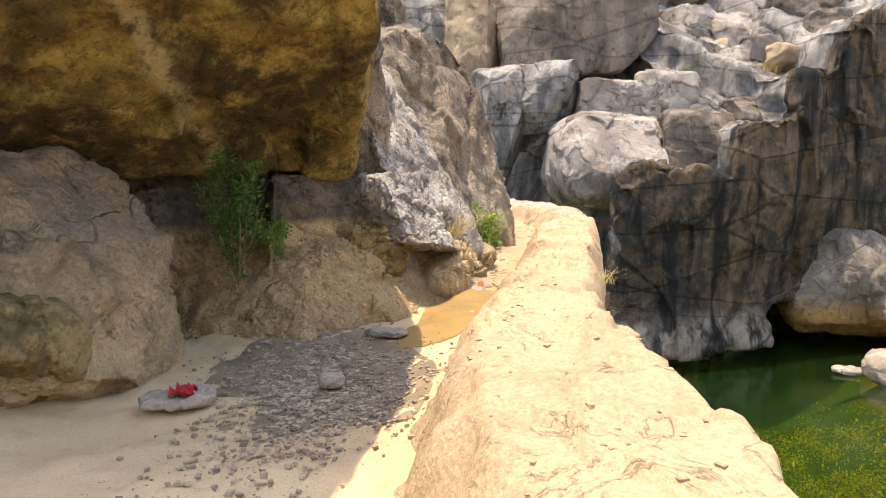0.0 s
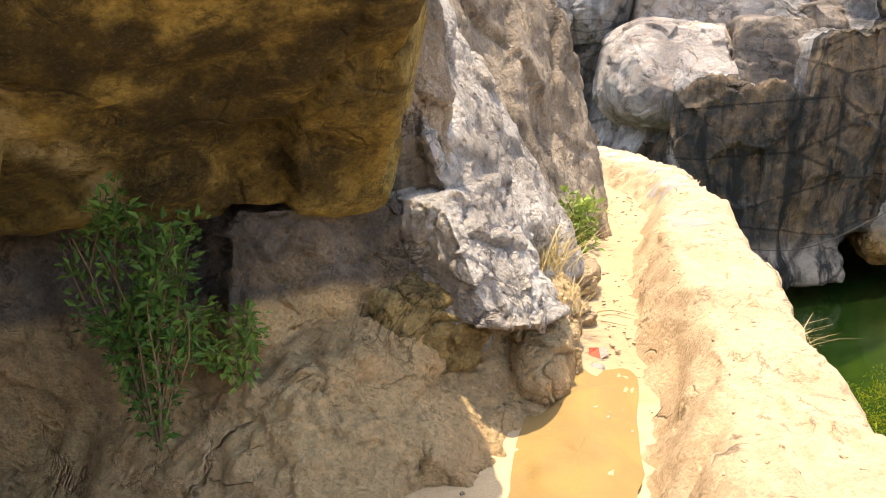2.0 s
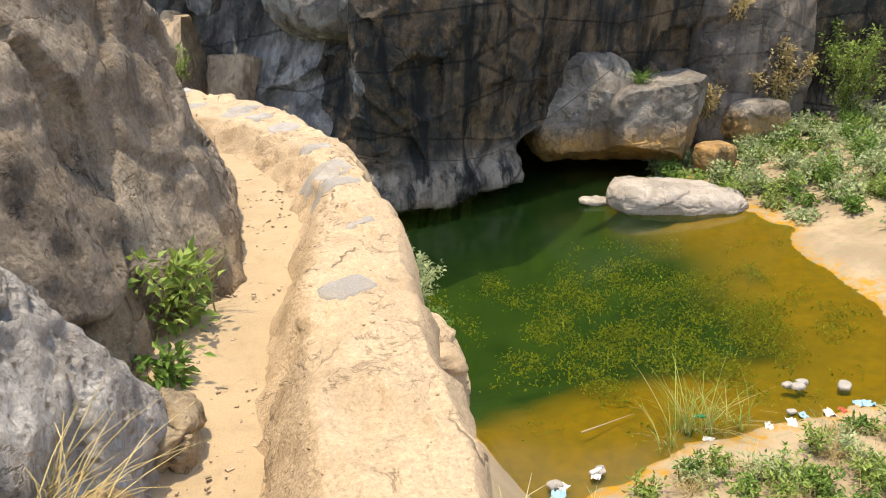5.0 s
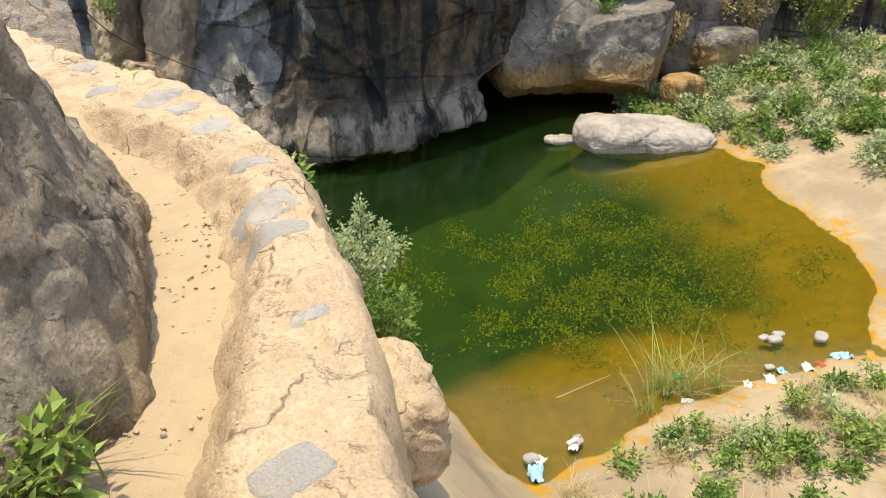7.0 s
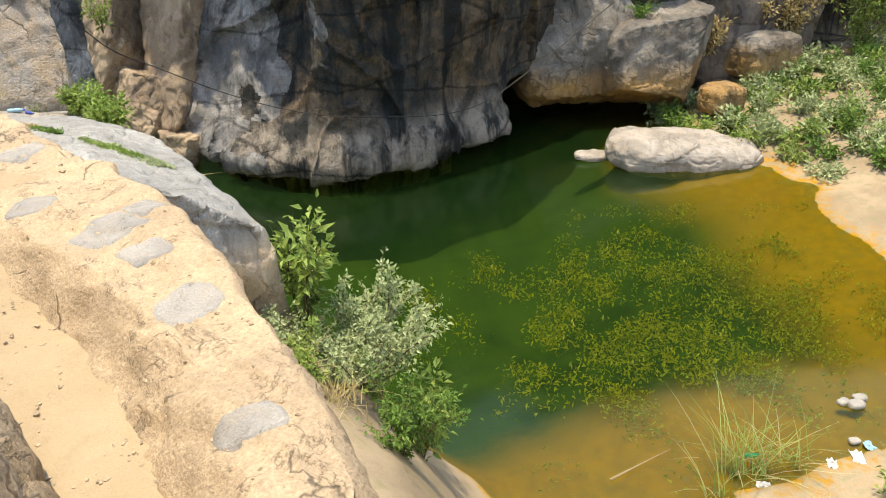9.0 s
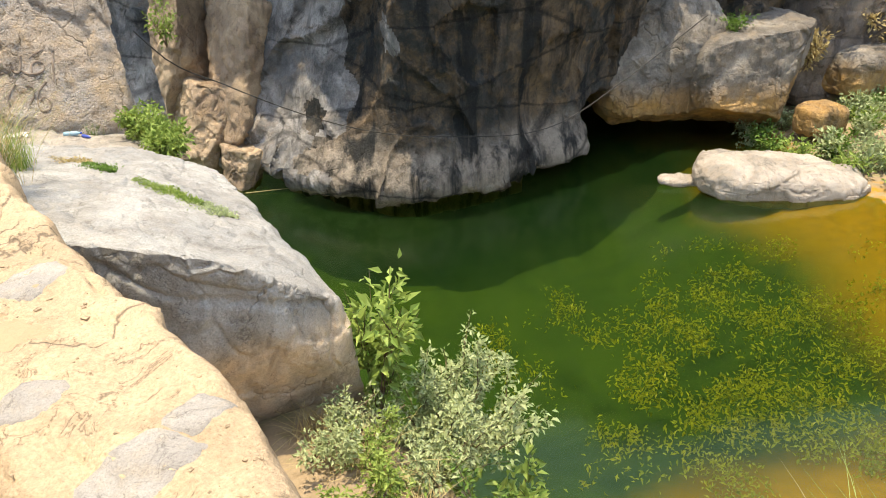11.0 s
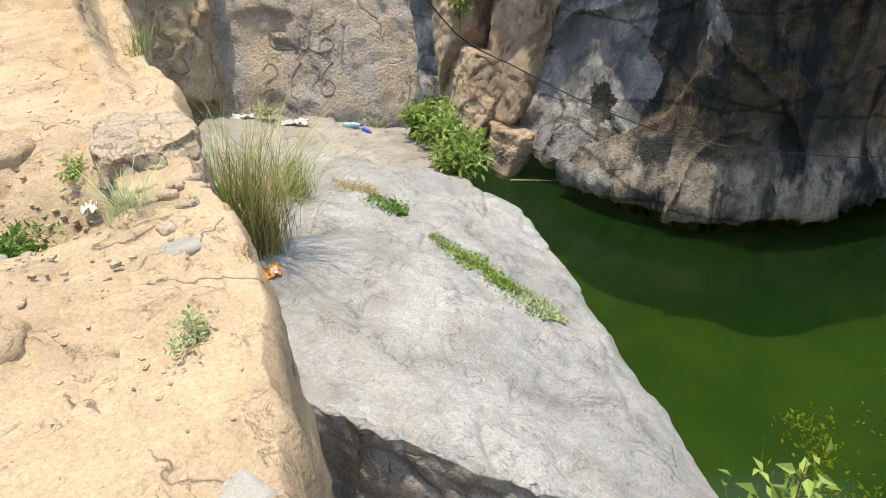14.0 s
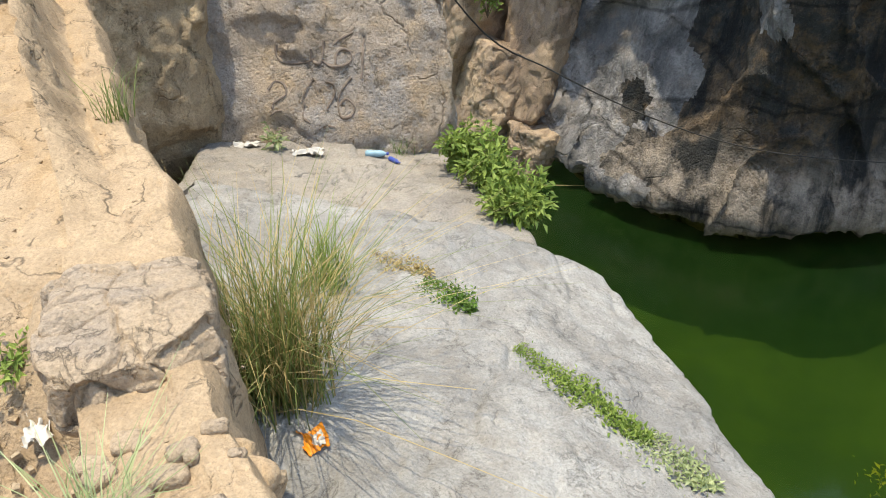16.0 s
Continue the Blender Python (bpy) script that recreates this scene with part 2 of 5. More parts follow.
    vein = n.math("ADD", vein, n.ramp(n.noise(2.1 * scale, 2), 0.45, 0.60, 0.0, 0.06))
    col = n.mix(n.ramp(vein, 0.0, 0.014, 0.55 * veins, 0.0), col, n.mix(0.75, col, (0.02, 0.018, 0.015)))
    grit = n.noise(70 * scale, 5, 0.8)
    col = n.mix(n.ramp(grit, 0.50, 0.64, 0.0, 0.5), col, n.mix(0.6, col, (0.02, 0.02, 0.02)))
    col = n.mix(n.ramp(grit, 0.34, 0.46, 0.25, 0.0), col, n.mix(0.4, col, (0.8, 0.76, 0.70)))
    pit = n.ramp(n.voronoi(22 * scale), 0.0, 0.45)
    h = n.math("ADD", n.math("MULTIPLY", fine, 0.5), n.math("MULTIPLY", pit, pits * 0.5))
    h = n.math("ADD", h, n.math("MULTIPLY", mid, 0.8))
    h = n.math("ADD", h, n.ramp(cr, 0.0, 0.02, -0.5, 0.0))
    h = n.math("ADD", h, n.ramp(vein, 0.0, 0.02, -0.45, 0.0))
    h = n.math("ADD", h, n.math("MULTIPLY", grit, 0.25))
    return n.done(col, n.ramp(mid, 0.3, 0.7, rough - 0.12, rough + 0.08), n.bump(h, bump, 0.07 * deep / scale))


grey_rock = rock_paint("grey_rock", (0.80, 0.755, 0.71), (0.52, 0.48, 0.45), (0.66, 0.55, 0.43), stain=(0.12, 0.11, 0.10), patch=0.5, bump=1.0, pits=1.0, deep=1.5, grime=0.35)
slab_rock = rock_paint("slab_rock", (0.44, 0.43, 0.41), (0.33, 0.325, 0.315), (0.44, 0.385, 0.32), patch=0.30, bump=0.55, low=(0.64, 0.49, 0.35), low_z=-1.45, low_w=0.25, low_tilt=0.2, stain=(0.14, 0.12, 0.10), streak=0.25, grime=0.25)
step_rock = rock_paint("step_rock", (0.44, 0.40, 0.35), (0.34, 0.31, 0.28), (0.48, 0.40, 0.31), patch=0.4, bump=0.7, stain=(0.15, 0.13, 0.11), grime=0.3)
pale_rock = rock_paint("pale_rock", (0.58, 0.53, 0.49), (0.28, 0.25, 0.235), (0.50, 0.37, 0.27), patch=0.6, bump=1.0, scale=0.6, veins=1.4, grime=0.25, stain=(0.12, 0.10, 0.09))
# Brown rock of the canyon; its darker tone puts shade into the colour.
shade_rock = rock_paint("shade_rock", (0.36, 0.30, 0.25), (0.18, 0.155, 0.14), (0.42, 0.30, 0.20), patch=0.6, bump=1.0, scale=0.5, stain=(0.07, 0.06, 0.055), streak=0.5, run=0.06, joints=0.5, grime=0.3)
white_rock = rock_paint("white_rock", (0.50, 0.44, 0.38), (0.34, 0.30, 0.255), (0.48, 0.37, 0.275), patch=0.5, bump=0.7)
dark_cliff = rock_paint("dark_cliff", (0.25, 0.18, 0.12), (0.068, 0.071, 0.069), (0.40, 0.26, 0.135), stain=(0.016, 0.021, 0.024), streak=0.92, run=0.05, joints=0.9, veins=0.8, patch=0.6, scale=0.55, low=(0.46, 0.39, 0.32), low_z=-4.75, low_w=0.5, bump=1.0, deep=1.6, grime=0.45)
# Pale cliff copy for the sunlit left and top, light put into the colour.
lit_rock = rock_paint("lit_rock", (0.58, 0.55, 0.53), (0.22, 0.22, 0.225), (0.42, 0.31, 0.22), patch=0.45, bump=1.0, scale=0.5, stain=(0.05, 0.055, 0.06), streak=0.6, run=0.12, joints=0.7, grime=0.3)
warm_rock = rock_paint("warm_rock", (0.56, 0.42, 0.29), (0.34, 0.25, 0.18), (0.60, 0.43, 0.27), patch=0.55, bump=0.8, scale=0.7)
outcrop_rock = rock_paint("outcrop_rock", (0.40, 0.36, 0.31), (0.21, 0.185, 0.16), (0.42, 0.31, 0.20), patch=0.4, bump=0.8, scale=0.5, streak=0.45, run=0.07, stain=(0.06, 0.055, 0.05), low=(0.50, 0.29, 0.10), low_z=-4.6, low_w=0.45, grime=0.25)
ochre_rock = rock_paint("ochre_rock", (0.52, 0.36, 0.09), (0.10, 0.07, 0.018), (0.74, 0.54, 0.17), stain=(0.022, 0.016, 0.006), streak=0.45, patch=0.9, scale=1.3, bump=1.0, deep=1.7, grime=0.7, drip=(-1.25, 0.075))
tan_rock = rock_paint("tan_rock", (0.62, 0.47, 0.30), (0.44, 0.33, 0.21), (0.66, 0.51, 0.32), stain=(0.16, 0.12, 0.08), patch=0.5, bump=0.9, grime=0.35, deep=1.2)
brown_rock = rock_paint("brown_rock", (0.58, 0.48, 0.38), (0.35, 0.285, 0.225), (0.58, 0.44, 0.29), stain=(0.06, 0.05, 0.045), streak=0.6, patch=0.5, bump=1.0, low=(0.48, 0.34, 0.20), low_z=0.85, low_w=0.25, grime=0.4, deep=1.4)
band_rock = rock_paint("band_rock", (0.34, 0.30, 0.265), (0.17, 0.155, 0.145), (0.62, 0.46, 0.27), stain=(0.06, 0.05, 0.042), streak=0.5, patch=0.55, bump=1.0, low=(0.92, 0.66, 0.36), low_z=1.15, low_w=0.04, deep=1.8, grime=0.30)
band_tan = rock_paint("band_tan", (0.78, 0.59, 0.38), (0.44, 0.36, 0.28), (0.88, 0.63, 0.34), stain=(0.13, 0.10, 0.065), patch=0.6, bump=1.0, low=(0.92, 0.67, 0.38), low_z=1.05, low_w=0.15, deep=1.8, grime=0.40)
foot_rock = rock_paint("foot_rock", (0.92, 0.65, 0.35), (0.78, 0.53, 0.28), (0.94, 0.70, 0.42), stain=(0.17, 0.135, 0.10), streak=0.18, patch=0.6, bump=1.0, deep=1.8, grime=0.22)
moss_rock = rock_paint("moss_rock", (0.56, 0.42, 0.19), (0.22, 0.16, 0.065), (0.70, 0.54, 0.26), stain=(0.03, 0.022, 0.010), patch=0.8, bump=1.0, deep=1.3, grime=0.7)
plaster = rock_paint("plaster", (0.56, 0.41, 0.265), (0.46, 0.335, 0.215), (0.62, 0.465, 0.30), stain=(0.22, 0.16, 0.10), patch=0.6, bump=0.6, scale=1.4, pits=0.4, veins=1.2, grime=0.2, cracks=0.95, gape=0.016, deep=0.9)
graffiti_rock = rock_paint("graffiti_rock", (0.64, 0.51, 0.39), (0.50, 0.45, 0.41), (0.64, 0.47, 0.30), stain=(0.20, 0.15, 0.11), patch=0.75, bump=0.9, scale=0.7, grime=0.3, deep=1.4)


def sand_paint():
    n = Nodes("sand")
    big, mid, fine = n.noise(1.3, 5, 0.6, warp=0.5), n.noise(9, 5, 0.65), n.noise(120, 3, 0.7)
    col = n.mix(n.ramp(big, 0.35, 0.65), (0.52, 0.385, 0.235), (0.62, 0.465, 0.29))
    col = n.mix(n.ramp(mid, 0.5, 0.75, 0, 0.35), col, (0.28, 0.205, 0.13))
    col = n.mix(n.ramp(fine, 0.4, 0.7, 0, 0.3), col, (0.26, 0.2, 0.14))
    # Channel silt is darker; the shaded basin is painted paler to lift its light.
    silt = n.ramp(n.math("ADD", n.axis(1), n.math("MULTIPLY", n.math("SUBTRACT", mid, 0.5), 0.8)), 4.3, 5.2)
    col = n.mix(silt, col, n.mix(0.5, col, (0.20, 0.15, 0.095)))
    h = n.math("ADD", n.math("MULTIPLY", mid, 0.6), n.math("MULTIPLY", fine, 0.25))
    return n.done(col, 0.92, n.bump(h, 0.6, 0.03))


def ground_paint():
    """Bank and pool bed: dry earth above the water, ochre silt in the shallows, dark green weed and silt in the deep.
    """
    n = Nodes("bank_earth")
    big, mid, fine = n.noise(0.5, 5, 0.6, warp=0.5), n.noise(3.5, 6, 0.65), n.noise(40, 4, 0.7)
    z = n.math("ADD", n.axis(2), n.math("MULTIPLY", n.math("SUBTRACT", mid, 0.5), 0.5))
    dry = n.mix(n.ramp(big, 0.35, 0.65), (0.27, 0.20, 0.13), (0.38, 0.29, 0.19))
    dry = n.mix(n.ramp(mid, 0.48, 0.7, 0, 0.6), dry, (0.22, 0.21, 0.10))
    silt = n.mix(n.ramp(mid, 0.3, 0.7), (0.40, 0.20, 0.006), (0.28, 0.15, 0.008))
    deep = n.mix(n.ramp(big, 0.3, 0.7), (0.018, 0.045, 0.008), (0.035, 0.07, 0.010))
    col = n.mix(n.ramp(z, WATER - 0.05, WATER + 0.12), silt, dry)
    # Light lost in deep water is put into the bed's dark green here.
    col = n.mix(n.ramp(z, WATER - 1.0, WATER - 0.2), deep, col)
    col = n.mix(n.ramp(fine, 0.4, 0.75, 0, 0.35), col, n.mix(0.6, col, (0.05, 0.04, 0.02)))
    return n.done(col, 0.9, n.bump(n.math("ADD", mid, n.math("MULTIPLY", fine, 0.3)), 0.5, 0.06))


def water_paint():
    """Green turbid pool water: part of the light is scattered back, the rest goes through, with a glossy skin."""
    n = Nodes("pool_water")
    t = n.t
    glass = t.nodes.new("ShaderNodeBsdfTransparent")
    glass.inputs[0].default_value = (0.80, 0.86, 0.50, 1)
    murk = t.nodes.new("ShaderNodeBsdfDiffuse")
    n.put(murk.inputs[0], n.mix(n.ramp(n.noise(0.22, 3, 0.5), 0.35, 0.65), (0.012, 0.041, 0.010), (0.022, 0.060, 0.012)))
    body = t.nodes.new("ShaderNodeMixShader")
    body.inputs[0].default_value = 0.24
    t.links.new(glass.outputs[0], body.inputs[1])
    t.links.new(murk.outputs[0], body.inputs[2])
    skin = t.nodes.new("ShaderNodeBsdfGlossy")
    skin.inputs["Roughness"].default_value = 0.09
    bump = n.bump(n.noise(2.2, 4, 0.55), 0.16, 0.03)
    n.put(skin.inputs["Normal"], bump)
    fres = t.nodes.new("ShaderNodeFresnel")
    fres.inputs[0].default_value = 1.33
    n.put(fres.inputs[1], bump)
    last = t.nodes.new("ShaderNodeMixShader")
    n.put(last.inputs[0], fres.outputs[0])
    t.links.new(body.outputs[0], last.inputs[1])
    t.links.new(skin.outputs[0], last.inputs[2])
    t.links.new(last.outputs[0], t.nodes["Material Output"].inputs[0])
    return n.mat


def plain(name, colour, rough=0.6, vary=0.25, scale=20.0, bump=0.2, **more):
    n = Nodes(name)
    v = n.noise(scale, 4, 0.6)
    dark = tuple(c * (1 - vary) for c in colour)
    return n.done(n.mix(n.ramp(v, 0.3, 0.7), dark, colour), rough, n.bump(v, bump, 0.01), **more)


def leaf_paint(name, light, dark):
    n = Nodes(name)
    isl = n.geo.outputs["Random Per Island"]
    col = n.mix(isl, dark, light)
    col = n.mix(n.ramp(n.noise(14, 3), 0.4, 0.7, 0, 0.3), col, dark)
    tr = n.t.nodes.new("ShaderNodeBsdfTranslucent")
    n.put(tr.inputs[0], col)
    n.done(col, 0.55)
    m = n.t.nodes.new("ShaderNodeMixShader")
    m.inputs[0].default_value = 0.3
    n.t.links.new(n.bsdf.outputs[0], m.inputs[1])
    n.t.links.new(tr.outputs[0], m.inputs[2])
    n.t.links.new(m.outputs[0], n.t.nodes["Material Output"].inputs[0])
    return n.mat


def wet_paint(name, light, dark, rough):
    n = Nodes(name)
    mid, fine = n.noise(6, 5, 0.6, warp=0.4), n.noise(70, 4, 0.7)
    col = n.mix(n.ramp(mid, 0.35, 0.65), dark, light)
    col = n.mix(n.ramp(fine, 0.45, 0.7, 0, 0.35), col, dark)
    return n.done(col, n.ramp(mid, 0.3, 0.7, rough, rough + 0.35), n.bump(n.math("ADD", mid, n.math("MULTIPLY", fine, 0.3)), 0.35, 0.02))


sand, bank_earth, pool_water = sand_paint(), ground_paint(), water_paint()


# ---------------------------------------------------------------- setting: channel wall, basin, terrace
RIM_R = [(-3, 0.56), (1.4, 0.54), (2.6, 0.55), (3.7, 0.71), (5.2, 1.03), (6.24, 1.20), (7.4, 1.46), (8.5, 1.58), (9.3, 1.62), (10.2, 1.52), (11.1, 1.35),
         (12.1, 0.92), (13.2, 0.45), (15.2, -0.20), (16, -0.66), (17, -1.05), (18, -1.55), (20, -2.50), (24, -4.4)]
RIM_L = [(-3, 0.40), (0.3, 0.30), (1.2, 0.07), (2.6, 0.10), (3.6, 0.24), (4.6, 0.50), (5.4, 0.62), (6.46, 0.77), (7.63, 1.08), (8.44, 1.25), (9.2, 1.27), (10.1, 1.10),
         (11, 0.70), (12, 0.30), (13.2, 0.02), (15.2, -0.50), (16, -0.92), (17, -1.32), (18, -1.82), (20, -2.78), (24, -4.7)]
TOP = [(-3, 1.0), (2.5, 0.97), (4, 0.90), (6, 0.88), (9, 0.85), (11, 0.84), (14, 0.80), (24, 0.70)]


def basin_height(x, y):
    p = np.stack([x, y, x * 0], 1)
    z = 0.56 + 0.02 * fbm(p * 1.7, 3, 3)
    z += 0.55 * smooth(-1.35, -2.6, x)
    z += 0.30 * smooth(1.4, -0.8, y)* smooth(-0.3, -1.6, x)
    z += 0.06 * smooth(5.8, 7.5, y) + 0.18 * smooth(10.4, 11.8, y)
    z += 0.04 * smooth(0.25, -0.05, np.abs(x + 0.15 - 0.06 * y))
    return z


def wall_sweep():
    """The plastered wall between channel and pool: inner slope, flat top, rough outer face, all along its curve."""
    y = np.linspace(-3, 24, 640)
    r, l, top = curve_through(RIM_R, y), curve_through(RIM_L, y), curve_through(TOP, y)
    r = r + 0.04 * fbm(np.stack([y * 1.6, y * 0, y * 0], 1), 3, 5)
    l = l + 0.03 * fbm(np.stack([y * 2.0, y * 0, y * 0], 1), 3, 8)
    cols = []
    wide = 0.19
    foot = basin_height(l - wide, y) - 0.03
    for k in range(14):
        a = k / 13
        cols.append((l - wide + (wide + 0.06) * a, foot + (top - foot) * (0.35 * a + 0.65 * smooth(0.0, 1.0, a))))
    for k in range(1, 34):
        a = k / 34
        cols.append((l + 0.06 + (r - l - 0.06) * a, top + 0.012 * np.sin(a * math.pi)))
    for k in range(40):
        a = k / 39
        bulge = 0.05 * np.sin(min(1, a * 9) * math.pi / 2)
        cols.append((r + bulge + 0.45 * a ** 1.4, top - 0.01 - 8.2 * a ** 1.5))
    v = np.stack([np.stack([c[0], y, c[1]], 1) for c in cols], 1).reshape(-1, 3)
    f = grid_faces(len(y), len(cols))
    out = roughen(v, f, 0.020, 0.030, 0.30, 31, 0.010)
    return mesh_of("channel_wall", out, f[:, ::-1], plaster)


thing("wall_channel", wall_sweep(), "sunlit sand-plastered stone channel wall above a green pool", "wall", kind="structure")


def field(name, x0, x1, y0, y1, nx, ny, height, material, rough, facet, size, seed, crack=0.01, keep=None):
    x, y = np.meshgrid(np.linspace(x0, x1, nx), np.linspace(y0, y1, ny), indexing="ij")
    x, y = x.ravel(), y.ravel()
    v = np.stack([x, y, height(x, y)], 1)
    f = grid_faces(nx, ny)
    if keep is not None:
        f = f[keep(x, y)[f].all(axis=1)]
    return mesh_of(name, roughen(v, f, rough, facet, size, seed, crack), f, material)


thing("floor_channel", field("floor_channel", -5, 1.25, -3.5, 12.6, 190, 420, basin_height, sand, 0.012, 0.012, 0.3, 41, 0.0,
      keep=lambda x, y: x < curve_through(RIM_R, y) - 0.12),
      "dusty sand floor of the shaded basin and channel", "floor", kind="structure")


def terrace_height(x, y):
    p = np.stack([x, y, x * 0], 1)
    r = curve_through(RIM_R, y)
    z = curve_through(TOP, y) - 0.02 + 0.05 * fbm(p * 0.9, 3, 6)
    dip = np.exp(-(((x + 1.45) / 0.50) ** 2 + ((y - 15.75) / 0.55) ** 2)) * 0.42 + np.exp(-(((x + 2.1) / 0.5) ** 2 + ((y - 14.9) / 0.7) ** 2)) * 0.25
    dip += np.exp(-(((x + 1.0) / 0.32) ** 2 + ((y - 15.85) / 0.26) ** 2)) * 0.22
    z -= dip
    z += 0.5 * smooth(-3.5, -6, x)
    z -= 0.10 * smooth(-0.25, 0.0, x - r)
    z -= 0.45 * smooth(12.0, 11.3, y)
    return z


thing("ground_terrace", field("ground_terrace", -7, 1.4, 11.2, 25, 280, 420, terrace_height, plaster, 0.014, 0.035, 0.62, 47, 0.03,
      keep=lambda x, y: x < curve_through(RIM_R, y) + 0.0),
      "sunlit tan rock terrace with dirt and cracks", "ground", kind="structure")


# ---------------------------------------------------------------- setting: ground and pool
def shore_distance(x, y):
    """Distance inside the pool from the near and right shore (negative on the bank)."""
    near = y - (13.2 + 0.25 * fbm(np.stack([x * 0.5, x * 0, x * 0], 1), 3, 12) + 3.5 * smooth(4.8, 2.2, x))
    edge = curve_through([(10, 11.5), (13.3, 13.6), (15.5, 16.2), (17.3, 17.0), (19.6, 17.8), (21.6, 18.6), (23.4, 18.6), (25.5, 18.8), (28, 19.8), (40, 20)], y)
    right = edge - x + 0.3 * fbm(np.stack([y * 0.5, y * 0, y * 0], 1), 3, 14)
    d = np.minimum(near, right)
    return np.where(near < 0, near, d)


def ground_height(x, y):
    p = np.stack([x, y, x * 0], 1)
    d = shore_distance(x, y)
    inside = np.clip(d, 0, None)
    bed = -0.12 * np.minimum(inside, 3) - 1.9 * smooth(2.0, 8.0, inside) - 0.05
    bank = 0.16 * np.clip(-d, 0, 6) + 0.05 * np.clip(-d - 6, 0, 400)
    z = WATER + np.where(d > 0, bed, bank) + 0.10 * fbm(p * 0.6, 4, 15)
    z += 3.6 * smooth(5.6, 2.0, x) * smooth(19.0, 15.5, y)
    far = np.sqrt((x - 6) ** 2 + (y - 16) ** 2)
    z += 0.5 * np.clip(far - 32, 0, 80) * (0.6 + 0.5 * fbm(p * 0.05, 3, 77)) * smooth(32, 44, far)
    return z


def ground_sheet():
    inner = np.linspace(-1, 1, 330)
    gx = 12 + 26 * inner * (0.55 + 0.45 * inner ** 2) 
    gy = 16 + 26 * inner * (0.55 + 0.45 * inner ** 2)
    outer = np.array([46, 58, 75, 100, 150, 300, 900, 3000.0])
    gx = np.concatenate([12 - outer[::-1], gx, 12 + outer])
    gy = np.concatenate([16 - outer[::-1], gy, 16 + outer])
    x, y = np.meshgrid(gx, gy, indexing="ij")
    x, y = x.ravel(), y.ravel()
    v = np.stack([x, y, ground_height(x, y)], 1)
    return mesh_of("ground", v, grid_faces(len(gx), len(gy)), bank_earth)


thing("ground", ground_sheet(), "dry earth bank running down into the pool bed", "ground", kind="structure")


def water_sheet():
    n = 60
    x, y = np.meshgrid(np.linspace(-0.5, 21, n), np.linspace(11.8, 37, n), indexing="ij")
    v = np.stack([x.ravel(), y.ravel(), np.full(n * n, WATER)], 1)
    return mesh_of("water", v, grid_faces(n, n), pool_water)


thing("water", water_sheet(), "still dark green pool turning ochre in the shallows", "pool", kind="structure")

# ---------------------------------------------------------------- setting: far cliff
CLIFF_X = [(0, -3.0), (1, 0.9), (2, 2.4), (3, 3.7), (4, 5.4), (5, 7.2), (6, 9.9), (7, 12.2), (8, 14.2), (9, 16.5), (10, 19.5), (11, 24), (12, 31), (13, 40), (14, 46)]
CLIFF_Y = [(0, 39), (1, 36), (2, 33), (3, 30.7), (4, 28.7), (5, 27.8), (6, 28.2), (7, 28.7), (8, 29.9), (9, 30.4), (10, 30.5), (11, 31), (12, 30), (13, 24), (14, 12)]
CLIFF_TOP = [(0, 4), (1, 3.0), (2, 2.2), (3, 1.5), (4, 1.1), (5, 1.15), (6, 0.75), (6.25, 0.65), (6.36, 2.4), (7.0, 2.8), (7.5, 3.0), (7.62, 4.3), (8.4, 4.7), (8.55, 6.2), (9, 6.5), (10, 8), (11, 9), (12, 9.5), (13, 9), (14, 8)]


